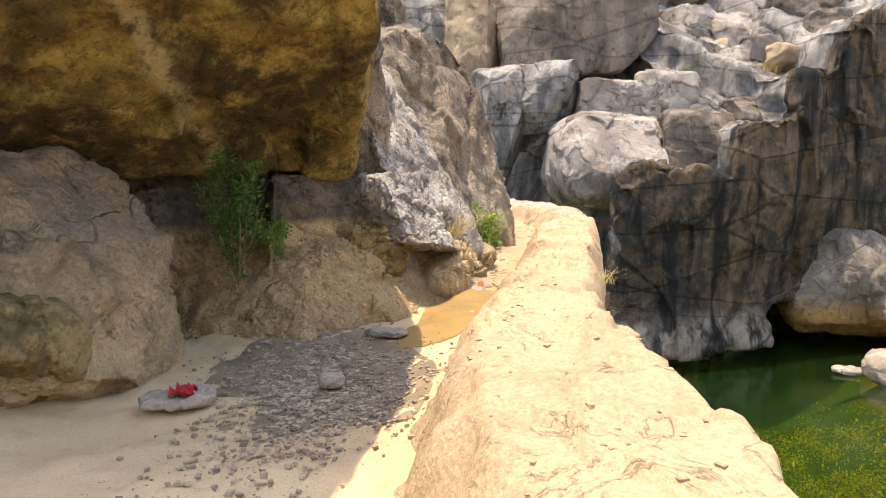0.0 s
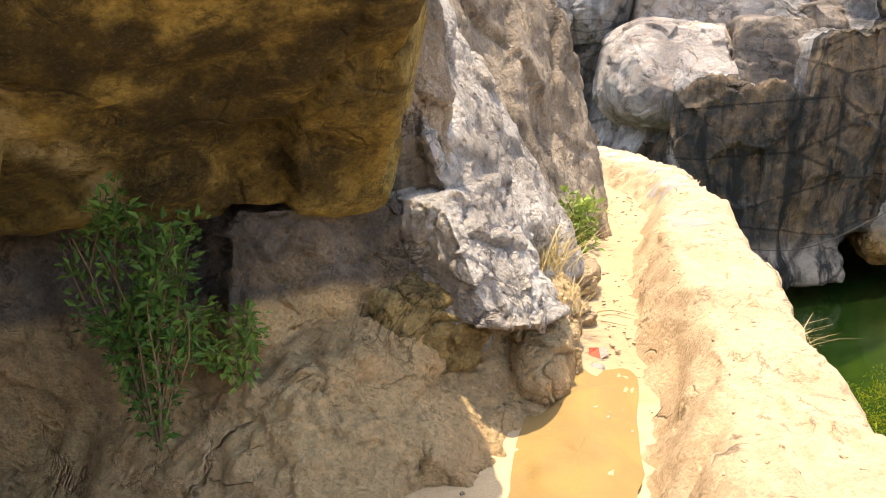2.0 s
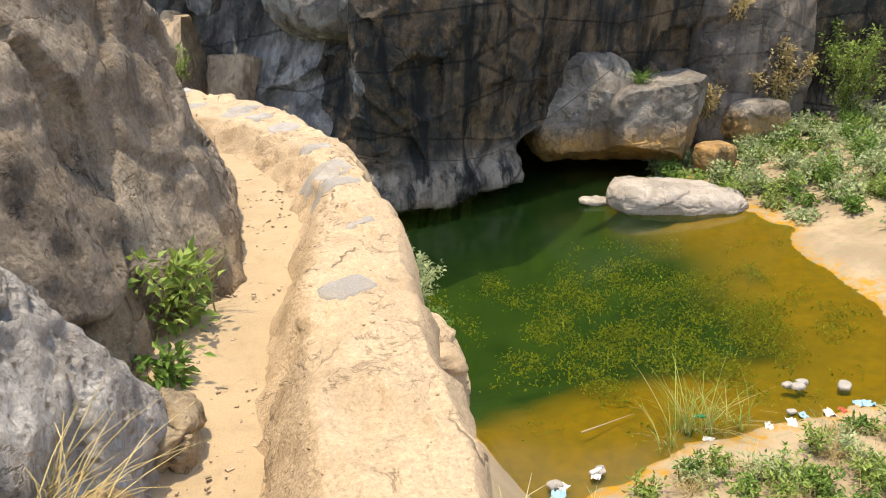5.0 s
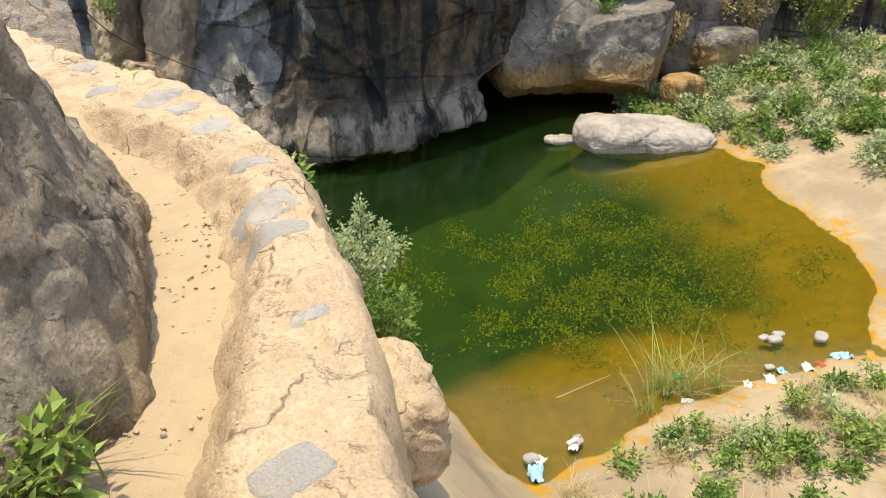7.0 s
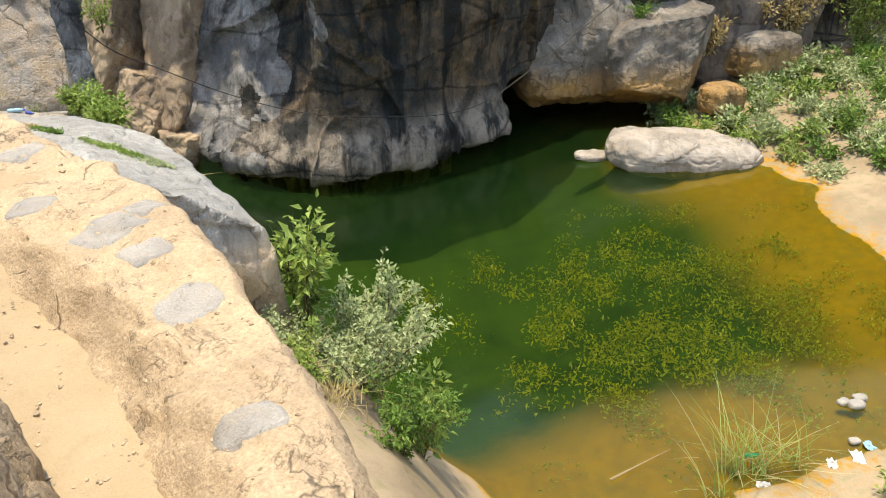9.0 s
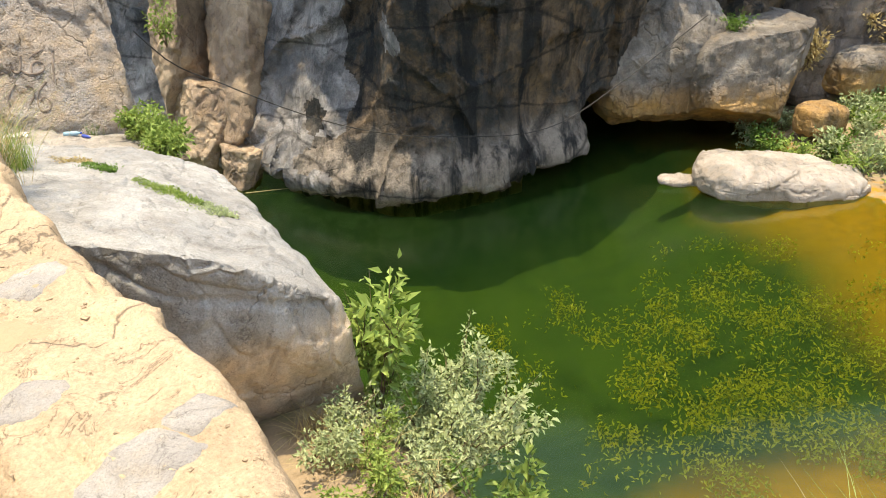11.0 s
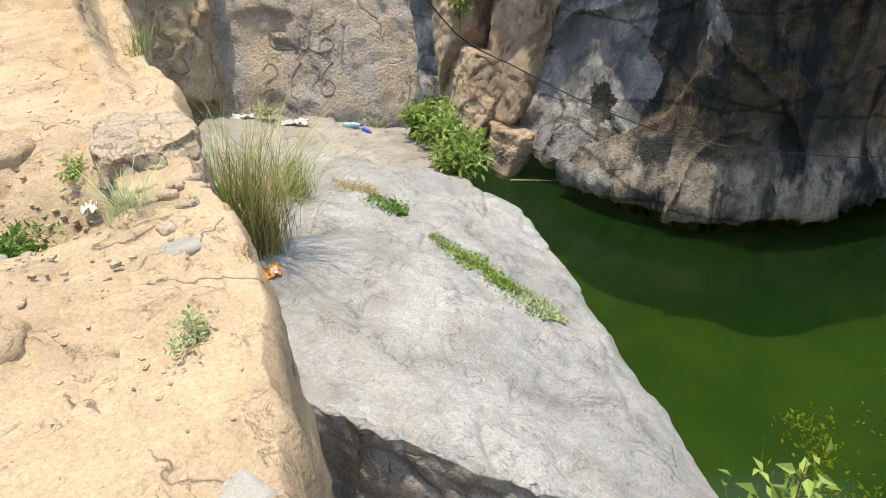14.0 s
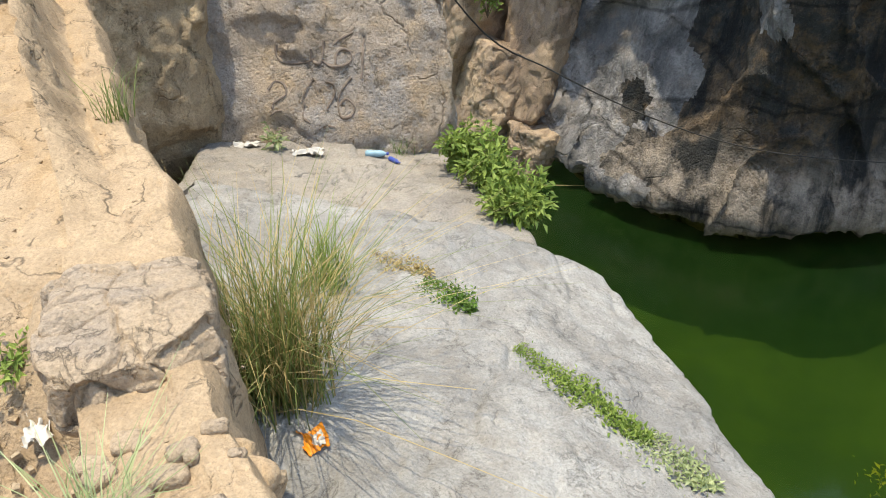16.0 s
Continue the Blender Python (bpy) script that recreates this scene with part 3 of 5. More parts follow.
def far_cliff():
    s = np.concatenate([np.linspace(0, 2, 60), np.linspace(2, 10, 520)[1:], np.linspace(10, 14, 80)[1:]])
    px, py = curve_through(CLIFF_X, s), curve_through(CLIFF_Y, s)
    top = np.interp(s, [k for k, _ in CLIFF_TOP], [t for _, t in CLIFF_TOP]) + 0.25 * fbm(np.stack([s * 4, s * 0, s * 0], 1), 3, 88)
    tx, ty = np.gradient(px, s), np.gradient(py, s)
    ln = np.hypot(tx, ty)
    nx, ny = ty / ln, -tx / ln
    cave = np.exp(-((s - 8.5) / 0.95) ** 4)
    rows = []
    nv = 120
    for k in range(nv):
        a = k / (nv - 1)
        z = -8.0 + (top + 8.0) * a
        h = (z + 6.5)
        out = 0.55 * np.exp(-((h - 0.7) / 0.75) ** 2) + 0.9 * smooth(2.0, 7.2, h) * smooth(3.9, 4.9, s) - 0.42 * np.clip(h - 0.8, 0, 9) * smooth(4.9, 3.7, s) - 0.35 * smooth(0.0, -1.0, h)
        out = out - 4.5 * cave * smooth(2.1, 1.3, h) - 1.7 * smooth(0.42, 0.02, h)
        rows.append(np.stack([px + nx * out, py + ny * out, z], 1))
    for k in range(1, 60):
        a = k / 59
        b = 38 * a ** 1.6 + (0.42 * np.clip(top + 5.7, 0, 9) + 0.9) * smooth(4.9, 3.7, s)
        rise = top + 0.10 * 3 * a + 0.55 * np.maximum(38 * a ** 1.6 - 2.2, 0)
        rows.append(np.stack([px + nx * (0.9 - b), py + ny * (0.9 - b), rise], 1))
    v = np.stack(rows, 1).reshape(-1, 3)
    f = grid_faces(len(s), len(rows))
    v = roughen(v, f[:, ::-1], 0.05, 0.42, 2.3, 61, 0.07, 7.0, 3.5)
    v = roughen(v, f[:, ::-1], 0.05, 0.07, 0.8, 67, 0.04, 5.0, 2.5)
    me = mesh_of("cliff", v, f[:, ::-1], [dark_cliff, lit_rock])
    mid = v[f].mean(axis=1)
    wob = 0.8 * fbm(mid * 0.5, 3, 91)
    # Sunlit faces by colour: left of a diagonal edge, and beyond the top lip.
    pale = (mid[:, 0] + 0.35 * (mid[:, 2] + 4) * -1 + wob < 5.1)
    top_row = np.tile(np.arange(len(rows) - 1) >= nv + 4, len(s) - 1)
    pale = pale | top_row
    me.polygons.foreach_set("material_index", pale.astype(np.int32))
    return me


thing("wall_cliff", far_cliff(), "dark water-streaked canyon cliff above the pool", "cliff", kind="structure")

# ---------------------------------------------------------------- rocks beside the channel


def boulder(label, *args, name="boulder", group="", **kw):
    return thing(name, rock_mesh(name, *args, **kw), label, "rock", group)


boulder("overhanging ochre boulder with a mossy dark underside", (-1.95, 4.0, 3.2), (1.75, 2.1, 2.1), ochre_rock,
        cuts=(((-0.59, 4.63, 1.45), (0.32, -0.5, -0.8)), ((-0.50, 4.2, 1.6), (0.95, 0.10, -0.22)), ((-0.55, 4.85, 1.5), (0.35, 1.0, 0.0)), ((-0.55, 4.76, 1.9), (0.5, 0.8, 0.24)), ((-0.36, 3.5, 2.5), (0.93, 0.0, 0.25)), ((-1.0, 4.5, 1.44), (0.0, 0.0, -1))),
        n=150, rough=0.045, facet=0.06, grain=0.7, seed=3, crack=0.012)
BAND_N = (0.59, -0.807, 0.03)
boulder("dark-banded tan rock block under an overhang", (-0.95, 5.3, 1.1), (0.55, 1.1, 0.42), band_rock,
        cuts=(((-0.534, 4.728, 1.36), BAND_N), ((-0.515, 4.72, 1.2), (1, -0.12, 0.05)), ((-0.6, 4.6, 1.42), (0.04, 0.05, 1.0)), ((-1.02, 4.40, 1.2), (-0.95, -0.25, 0.1))), box=14, n=130, rough=0.026, facet=0.018, grain=0.22, seed=5, crack=0.010, worn=3)
boulder("dark stained rock block set back under an overhang", (-1.75, 5.4, 1.0), (1.0, 1.4, 0.6), band_rock,
        cuts=(((-1.15, 4.43, 1.2), (0.40, -0.91, 0.10)), ((-1.06, 4.5, 1.2), (1, -0.1, 0.05)), ((-1.2, 4.6, 1.50), (-0.05, 0.05, 1.0))), box=12, n=130, rough=0.03, facet=0.03, grain=0.24, seed=6, crack=0.014)
boulder("tan rock foot spreading onto the basin floor", (-1.0, 4.9, 0.55), (0.75, 1.2, 0.50), foot_rock,
        cuts=(((-0.702, 4.235, 0.807), (0.50, -0.60, 0.62)), ((-0.45, 4.60, 0.9), (0.95, -0.25, 0.15)), ((-0.9, 4.4, 0.98), (0.1, -0.35, 1.0)), ((-1.2, 4.15, 0.75), (-0.1, -0.75, 0.65))), box=9, n=150, rough=0.030, facet=0.018, grain=0.18, seed=8, crack=0.012, worn=4)
boulder("big sloping tan and grey rock at the basin's edge", (-2.65, 3.1, 0.80), (1.35, 1.25, 0.80), band_tan,
        cuts=(((-1.62, 3.3, 1.33), (0.62, -0.22, 0.75)), ((-1.42, 3.0, 0.9), (0.80, -0.35, 0.45)), ((-1.65, 3.75, 1.0), (0.45, 0.9, 0.1)), ((-1.9, 2.2, 0.75), (0.5, -0.5, -0.75))), n=140, rough=0.045, facet=0.03, grain=0.34, seed=7, box=4, worn=4)
boulder("rounded ochre boulder resting on the basin floor", (-1.80, 2.72, 0.80), (0.40, 0.36, 0.25), moss_rock,
        cuts=(((-1.75, 2.6, 0.64), (0.4, -0.5, -0.75)),), n=70, rough=0.02, facet=0.03, grain=0.25, seed=9, box=2.6, worn=6)
SLAB_N = (0.86, -0.25, 0.42)


def cleft(v):
    """A wedge-shaped gap that opens upward in the slab's face."""
    up = v[:, 2] - 1.66
    mid = 5.22 + 0.03 * up + 0.02 * np.sin(up * 9)
    half = 0.012 + 0.095 * np.clip(up, 0, 1.2)
    deep = 0.30 * smooth(0.0, 0.25, up) * (1 - smooth(0.6, 1.05, np.abs(v[:, 1] - mid) / half))
    return v - np.outer(deep, np.array(SLAB_N))


boulder("sunlit grey leaning rock slab with a pitted face", (-1.55, 6.1, 2.4), (1.85, 1.25, 2.6), grey_rock,
        cuts=(((-0.375, 5.13, 1.65), SLAB_N), ((-0.44, 4.90, 1.5), (-0.45, -1, 0.05)), ((0.10, 5.78, 0.97), (0.92, -0.38, 0.06)), ((0.10, 6.65, 1.25), (0.75, 0.65, 0.1)), ((-0.45, 5.6, 2.6), (0.6, 0.5, 0.45))),
        n=190, rough=0.024, facet=0.045, grain=0.26, seed=11, box=12, crack=0.016, worn=2, warp=cleft)
boulder("rounded grey rock wedged under a slab", (-0.50, 5.22, 1.06), (0.66, 0.62, 0.36), grey_rock,
        cuts=(((-0.155, 5.04, 1.22), (0.84, -0.30, 0.46)), ((-0.43, 4.72, 1.15), (-0.6, -0.8, 0.0)), ((-0.30, 4.72, 0.97), (0.0, -0.22, -1)), ((-0.03, 5.30, 1.0), (0.8, 0.5, 0.2))), n=120, rough=0.018, facet=0.035, grain=0.20, seed=13, box=6, worn=7)
boulder("dark ochre stone wedged in a shaded hollow", (-0.50, 4.86, 0.97), (0.25, 0.24, 0.17), moss_rock, n=60, rough=0.012, facet=0.03, grain=0.16, seed=14, box=4, worn=4, turn=(10, 14, 20))
boulder("dark grey rock standing in the gap behind the overhang", (-0.68, 5.25, 1.75), (0.22, 0.42, 0.80), brown_rock, n=70, rough=0.02, facet=0.05, grain=0.25, seed=15, box=6, turn=(4, -6, 25))
boulder("pale sandy rock ramp at the channel's mouth", (-0.40, 4.95, 0.45), (0.55, 0.62, 0.42), foot_rock,
        cuts=(((-0.218, 4.76, 0.71), (0.58, -0.36, 0.73)), ((0.02, 4.85, 0.58), (0.8, -0.3, 0.5))), n=90, rough=0.016, facet=0.03, grain=0.22, seed=16, box=7, worn=5)
boulder("long tan rock lobe reaching into the channel", (0.02, 5.20, 0.71), (0.13, 0.40, 0.16), foot_rock, n=80, rough=0.014, facet=0.03, grain=0.16, seed=18, box=3.2, worn=4, turn=(13, -8, -12))
boulder("tan broken rock beside the channel", (0.05, 5.70, 0.66), (0.16, 0.30, 0.16), foot_rock, n=60, rough=0.012, facet=0.03, grain=0.14, seed=20, box=4, worn=3, turn=(6, -10, -12))
boulder("brown streaked boulder standing over the channel", (-1.15, 8.2, 1.0), (1.95, 1.95, 1.75), brown_rock,
        cuts=(((0.30, 7.1, 1.0), (0.80, -0.42, 0.25)), ((0.78, 8.5, 1.2), (1.0, -0.10, 0.05)), ((0.6, 9.6, 1.35), (0.15, 0.55, 0.9)), ((0.37, 8.3, 2.02), (0.85, 0.1, 0.35))), n=150, rough=0.04, facet=0.08, grain=0.6, seed=17)
boulder("tall tan rock behind the channel boulders", (-1.6, 10.1, 1.9), (1.2, 1.2, 2.2), brown_rock, cuts=broken(31, (-1.6, 10.1, 1.9), (1.2, 1.2, 2.2)), n=60, rough=0.04, facet=0.08, grain=0.5, seed=33, box=8)
def lip_crack(v):
    """The long crack that runs under the slab's front lip."""
    line = -0.47 - 0.45 * (v[:, 0] - 0.444) + 0.05 * np.sin(v[:, 0] * 5)
    front = smooth(15.9, 15.3, v[:, 1]) * smooth(0.25, 0.5, v[:, 0])
    return v + np.outer(0.035 * front * np.exp(-((v[:, 2] - line) / 0.028) ** 2), np.array([0.0, 1.0, 0.0]))


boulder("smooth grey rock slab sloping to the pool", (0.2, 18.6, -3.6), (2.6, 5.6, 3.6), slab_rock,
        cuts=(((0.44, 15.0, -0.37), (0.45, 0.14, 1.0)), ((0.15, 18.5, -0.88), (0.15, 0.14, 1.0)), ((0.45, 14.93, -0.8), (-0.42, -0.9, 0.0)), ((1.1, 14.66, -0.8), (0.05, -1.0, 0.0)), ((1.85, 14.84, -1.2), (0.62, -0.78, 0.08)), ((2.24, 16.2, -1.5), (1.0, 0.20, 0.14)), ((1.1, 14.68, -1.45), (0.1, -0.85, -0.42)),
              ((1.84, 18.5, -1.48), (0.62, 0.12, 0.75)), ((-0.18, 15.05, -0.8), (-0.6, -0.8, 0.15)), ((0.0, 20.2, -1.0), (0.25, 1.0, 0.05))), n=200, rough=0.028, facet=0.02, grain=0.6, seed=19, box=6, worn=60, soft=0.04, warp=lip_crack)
boulder("pale rock block with painted writing", (-1.9, 25.2, -0.2), (2.3, 2.2, 3.2), graffiti_rock,
        cuts=(((-1.0, 23.14, -1.3), (0.05, -1.0, 0.36)), ((0.28, 23.5, -1), (1, 0.2, 0.05))), box=8, n=100, rough=0.04, facet=0.10, grain=0.8, seed=23)
boulder("brown shaded rock beside the painted block", (-4.2, 22.9, -0.4), (1.55, 2.4, 2.6), tan_rock, cuts=(((-2.62, 23.0, -0.6), (0.75, -0.6, 0.12)), ((-3.3, 22.4, -1.3), (0.55, -0.7, -0.45))), box=7, n=90, rough=0.04, facet=0.10, grain=0.6, seed=24)
boulder("low pale rock step under the painted block", (-1.0, 21.6, -3.0), (2.0, 2.3, 1.9), step_rock, n=80, rough=0.03, facet=0.07, grain=0.7, seed=29, box=7, worn=5,
        cuts=(((-0.6, 21.7, -1.55), (0.14, 0.13, 1.0)), ((0.85, 21.3, -2), (1.0, 0.25, 0.1))))
for cx, cy, cz, sx, sy, sz in ((0.20, 5.78, 0.60, 0.06, 0.10, 0.13), (0.12, 6.35, 0.64, 0.15, 0.30, 0.16)):
    boulder("small tan rock at the channel's edge", (cx, cy, cz), (sx, sy, sz), tan_rock, n=44, rough=0.018, facet=0.035, grain=0.16, seed=int(cy * 100), box=5, turn=(8, -10, cy * 70), worn=4, group="channel edge rocks")
for cx, cy, cz, sx, sy, sz in ((2.08, 9.1, -1.08, 0.34, 0.5, 0.42),):
    boulder("tan rock against the wall's outer face", (cx, cy, cz), (sx, sy, sz), plaster, n=40, rough=0.02, facet=0.05, grain=0.3, seed=int(cy * 31), box=3.5, group="wall foot rocks")
# outcrop and flat rock at the pool's far shore
boulder("smooth outcrop with an ochre stained base", (19.0, 29.6, -4.5), (2.4, 1.9, 1.75), outcrop_rock, n=90, rough=0.06, facet=0.05, grain=1.0, seed=37, turn=(3, -4, -6), box=7,
        cuts=(((17.5, 27.8, -6.0), (-0.35, -0.5, -0.8)), ((20.2, 28.2, -4), (0.6, -0.7, -0.15)), ((18.5, 27.9, -4.0), (-0.1, -1.0, 0.1)), ((18.5, 28.0, -5.5), (-0.25, -0.35, -0.9))), worn=4)
boulder("pale rounded rock foot of the cliff beside a cave", (16.2, 30.6, -3.9), (1.9, 1.9, 2.3), outcrop_rock, n=90, rough=0.07, facet=0.06, grain=1.0, seed=38, turn=(4, 8, -10), box=4,
        cuts=(((15.6, 28.4, -5.6), (-0.5, -0.4, -0.7)), ((15.2, 29.4, -3), (-0.6, -0.7, 0.3)), ((16.4, 28.9, -2.6), (0.1, -0.8, 0.55)), ((16.5, 28.7, -5.35), (-0.1, -0.4, -0.9))), worn=4)
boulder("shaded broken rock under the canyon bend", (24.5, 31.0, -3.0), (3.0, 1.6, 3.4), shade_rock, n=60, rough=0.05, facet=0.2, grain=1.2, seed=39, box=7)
boulder("flat white rock lying at the water's edge", (17.1, 25.0, -6.38), (2.5, 1.15, 0.62), white_rock, n=70, rough=0.05, facet=0.09, grain=0.8, seed=44, turn=(3, 6, -22), box=3.0, worn=3)
boulder("thin white rock tip at the water's edge", (14.7, 26.3, -6.5), (0.7, 0.35, 0.13), white_rock, n=30, rough=0.02, facet=0.05, grain=0.4, seed=45, turn=(0, 3, -20), box=3)
boulder("rounded stone beside the outcrop", (20.6, 27.3, -5.7), (0.7, 0.6, 0.5), outcrop_rock, n=30, rough=0.03, facet=0.08, grain=0.6, seed=46)
boulder("rounded grey boulder among bank plants", (24.0, 29.0, -4.9), (1.3, 1.0, 0.8), outcrop_rock, n=36, rough=0.04, facet=0.10, grain=0.8, seed=48)
# leaning slabs and warm blocks where the stream comes in
for cx, cy, cz, sx, sy, sz, rx, ry, rz, mt in ((2.7, 33.6, -4.2, 0.9, 1.5, 2.9, -5, 16, 30, warm_rock), (1.6, 33.5, -5.3, 0.8, 1.2, 1.6, 0, 14, 20, warm_rock),
                                               (1.2, 35.2, -2.8, 0.9, 1.4, 3.0, 4, 8, 15, warm_rock), (2.4, 32.0, -6.1, 0.6, 0.9, 0.7, 0, 10, 40, warm_rock)):
    boulder("warm broken rock where the stream enters the pool", (cx, cy, cz), (sx, sy, sz), mt, cuts=broken(int(cx * 77), (cx, cy, cz), (sx, sy, sz), 10), n=70, rough=0.06, facet=0.05, grain=0.6, seed=int(cx * 77), turn=(rx, ry, rz), box=12, worn=1, crack=0.04, group="stream rocks")
# tumbled rocks over the cliff
def canyon_rock(centre, size, material, seed, turn, box=10, worn=2, count=9, n=56, facet=0.10):
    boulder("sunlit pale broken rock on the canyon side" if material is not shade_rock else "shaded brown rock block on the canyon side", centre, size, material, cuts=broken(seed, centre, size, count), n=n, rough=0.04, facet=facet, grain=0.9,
            seed=seed, turn=turn, box=box, group="canyon rocks", worn=worn, crack=0.03)


boulder("great rounded pale boulder on top of the cliff", (7.4, 31.6, 1.2), (3.0, 2.8, 2.1), pale_rock, n=110, rough=0.04, facet=0.16, grain=1.1, seed=141, turn=(-4, 5, 8), box=3.0, worn=3,
        cuts=(((9.4, 30.5, 1.5), (0.8, -0.4, 0.45)), ((4.7, 29.8, 0.8), (-0.7, -0.65, 0.2)), ((6.5, 28.9, 1.1), (0.05, -0.8, 0.55)), ((7.5, 30.0, 2.9), (0.1, -0.2, 1.0))))
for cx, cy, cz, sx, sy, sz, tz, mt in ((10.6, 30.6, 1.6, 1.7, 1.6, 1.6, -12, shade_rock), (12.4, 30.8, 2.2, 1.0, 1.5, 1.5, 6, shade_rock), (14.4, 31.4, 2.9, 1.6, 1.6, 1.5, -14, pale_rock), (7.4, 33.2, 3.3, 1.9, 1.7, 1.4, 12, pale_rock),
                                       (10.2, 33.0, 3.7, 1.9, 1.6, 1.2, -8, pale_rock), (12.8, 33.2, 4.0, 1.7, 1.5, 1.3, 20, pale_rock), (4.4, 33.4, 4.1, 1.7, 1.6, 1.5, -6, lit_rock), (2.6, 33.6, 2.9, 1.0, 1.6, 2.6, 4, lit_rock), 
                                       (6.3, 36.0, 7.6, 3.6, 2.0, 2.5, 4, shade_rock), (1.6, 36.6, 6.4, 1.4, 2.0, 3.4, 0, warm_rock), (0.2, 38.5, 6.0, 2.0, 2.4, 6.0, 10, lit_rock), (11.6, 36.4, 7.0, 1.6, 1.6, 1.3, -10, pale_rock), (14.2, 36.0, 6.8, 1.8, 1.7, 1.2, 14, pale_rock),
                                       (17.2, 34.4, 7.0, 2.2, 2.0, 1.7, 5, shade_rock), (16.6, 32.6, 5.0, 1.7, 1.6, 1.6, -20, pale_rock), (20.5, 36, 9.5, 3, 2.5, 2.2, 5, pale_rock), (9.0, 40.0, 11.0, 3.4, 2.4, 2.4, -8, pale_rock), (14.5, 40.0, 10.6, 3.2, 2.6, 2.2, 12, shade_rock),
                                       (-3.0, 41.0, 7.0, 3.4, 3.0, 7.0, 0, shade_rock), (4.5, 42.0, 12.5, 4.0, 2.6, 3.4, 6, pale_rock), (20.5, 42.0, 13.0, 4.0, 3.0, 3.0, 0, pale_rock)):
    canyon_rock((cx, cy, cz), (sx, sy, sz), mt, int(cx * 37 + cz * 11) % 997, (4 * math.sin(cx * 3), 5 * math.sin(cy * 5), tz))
rng = random.Random(5)
for k in range(40):
    cx = rng.uniform(6.5, 21)
    back = rng.uniform(2.0, 8)
    cz = float(curve_through([(0, 3.2), (4, 1.8), (7, 1.6), (10, 1.4), (12, 2.6), (14, 4.0), (17, 5.6), (22, 8)], np.array([cx]))[0]) + 0.62 * max(0, back - 1.5) + 0.2
    sz = rng.uniform(0.3, 0.8)
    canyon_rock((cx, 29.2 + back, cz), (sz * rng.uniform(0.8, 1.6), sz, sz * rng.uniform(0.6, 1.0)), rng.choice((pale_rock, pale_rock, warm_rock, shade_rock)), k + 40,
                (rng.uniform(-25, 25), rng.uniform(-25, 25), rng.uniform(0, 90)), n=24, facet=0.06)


# ---------------------------------------------------------------- plants
leaf_green = leaf_paint("leaf_green", (0.20, 0.32, 0.07), (0.07, 0.14, 0.025))
leaf_grey = leaf_paint("leaf_grey", (0.50, 0.55, 0.31), (0.25, 0.31, 0.14))
leaf_bright = leaf_paint("leaf_bright", (0.36, 0.45, 0.12), (0.14, 0.22, 0.045))
leaf_ivy = leaf_paint("leaf_ivy", (0.12, 0.24, 0.05), (0.03, 0.09, 0.02))
straw = leaf_paint("straw", (0.58, 0.47, 0.24), (0.34, 0.26, 0.11))
reed = leaf_paint("reed", (0.22, 0.27, 0.08), (0.12, 0.16, 0.05))
weed_paint = leaf_paint("pool_weed", (0.50, 0.44, 0.06), (0.24, 0.25, 0.035))
bark = plain("bark", (0.20, 0.14, 0.09), 0.9, 0.5, 60)


def blade_mesh(name, count, height, spread, width, material, seed, droop=0.35, base=0.1, lean=(0, 0)):
    """Grass: tapered, bent blades of four segments that rise from one clump."""
    r = np.random.RandomState(seed)
    seg = 4
    ang, tilt = r.rand(count) * 6.283, np.abs(r.randn(count)) * spread
    h = height * (0.45 + 0.55 * r.rand(count))
    bx, by = r.randn(count) * base, r.randn(count) * base
    dx, dy = np.cos(ang), np.sin(ang)
    sx, sy = -dy, dx
    v = np.zeros((count, (seg + 1) * 2, 3))
    for k in range(seg + 1):
        a = k / seg
        out = tilt * a + droop * a ** 2.4 * (0.4 + r.rand(count)) * np.minimum(1, tilt * 2.5 + 0.2)
        z = h * (a - 0.30 * droop * a ** 3)
        w = width * (1 - a) ** 0.6 * 0.5 + 0.0006
        cx, cy = bx + dx * out * h + lean[0] * a * h, by + dy * out * h + lean[1] * a * h
        v[:, 2 * k] = np.stack([cx - sx * w, cy - sy * w, z], 1)
        v[:, 2 * k + 1] = np.stack([cx + sx * w, cy + sy * w, z], 1)
    f = []
    for k in range(seg):
        f.append([2 * k, 2 * k + 1, 2 * k + 3, 2 * k + 2])
    f = (np.arange(count)[:, None, None] * (2 * seg + 2) + np.array(f)[None]).reshape(-1, 4)
    return mesh_of(name, v.reshape(-1, 3), f, material)


def leaf_cloud(name, centres, outward, size, material, seed, long=1.8, fold=0.25):
    """Leaves: pointed, folded blades at the given places, each turned its own way."""
    r = np.random.RandomState(seed)
    n = len(centres)
    s = size * (0.55 + 0.75 * r.rand(n))[:, None]
    d = outward + 0.8 * r.randn(n, 3)
    d[:, 2] -= 0.15
    d /= np.linalg.norm(d, axis=1, keepdims=True)
    side = np.cross(d, np.array([0, 0, 1.0]) + 0.5 * r.randn(n, 3))
    side /= np.linalg.norm(side, axis=1, keepdims=True) + 1e-9
    up = np.cross(side, d)
    c = np.asarray(centres)
    pts = np.stack([c, c + d * s * long * 0.4 + side * s * 0.42 + up * s * fold, c + d * s * long - up * s * 0.15, c + d * s * long * 0.4 - side * s * 0.42 + up * s * fold], 1)
    f1 = np.arange(n)[:, None] * 4 + np.array([[0, 1, 2]])
    f2 = np.arange(n)[:, None] * 4 + np.array([[0, 2, 3]])
    me = bpy.data.meshes.new(name)
    me.from_pydata(pts.reshape(-1, 3).tolist(), [], np.concatenate([f1, f2]).tolist())
    me.materials.append(material)
    return me


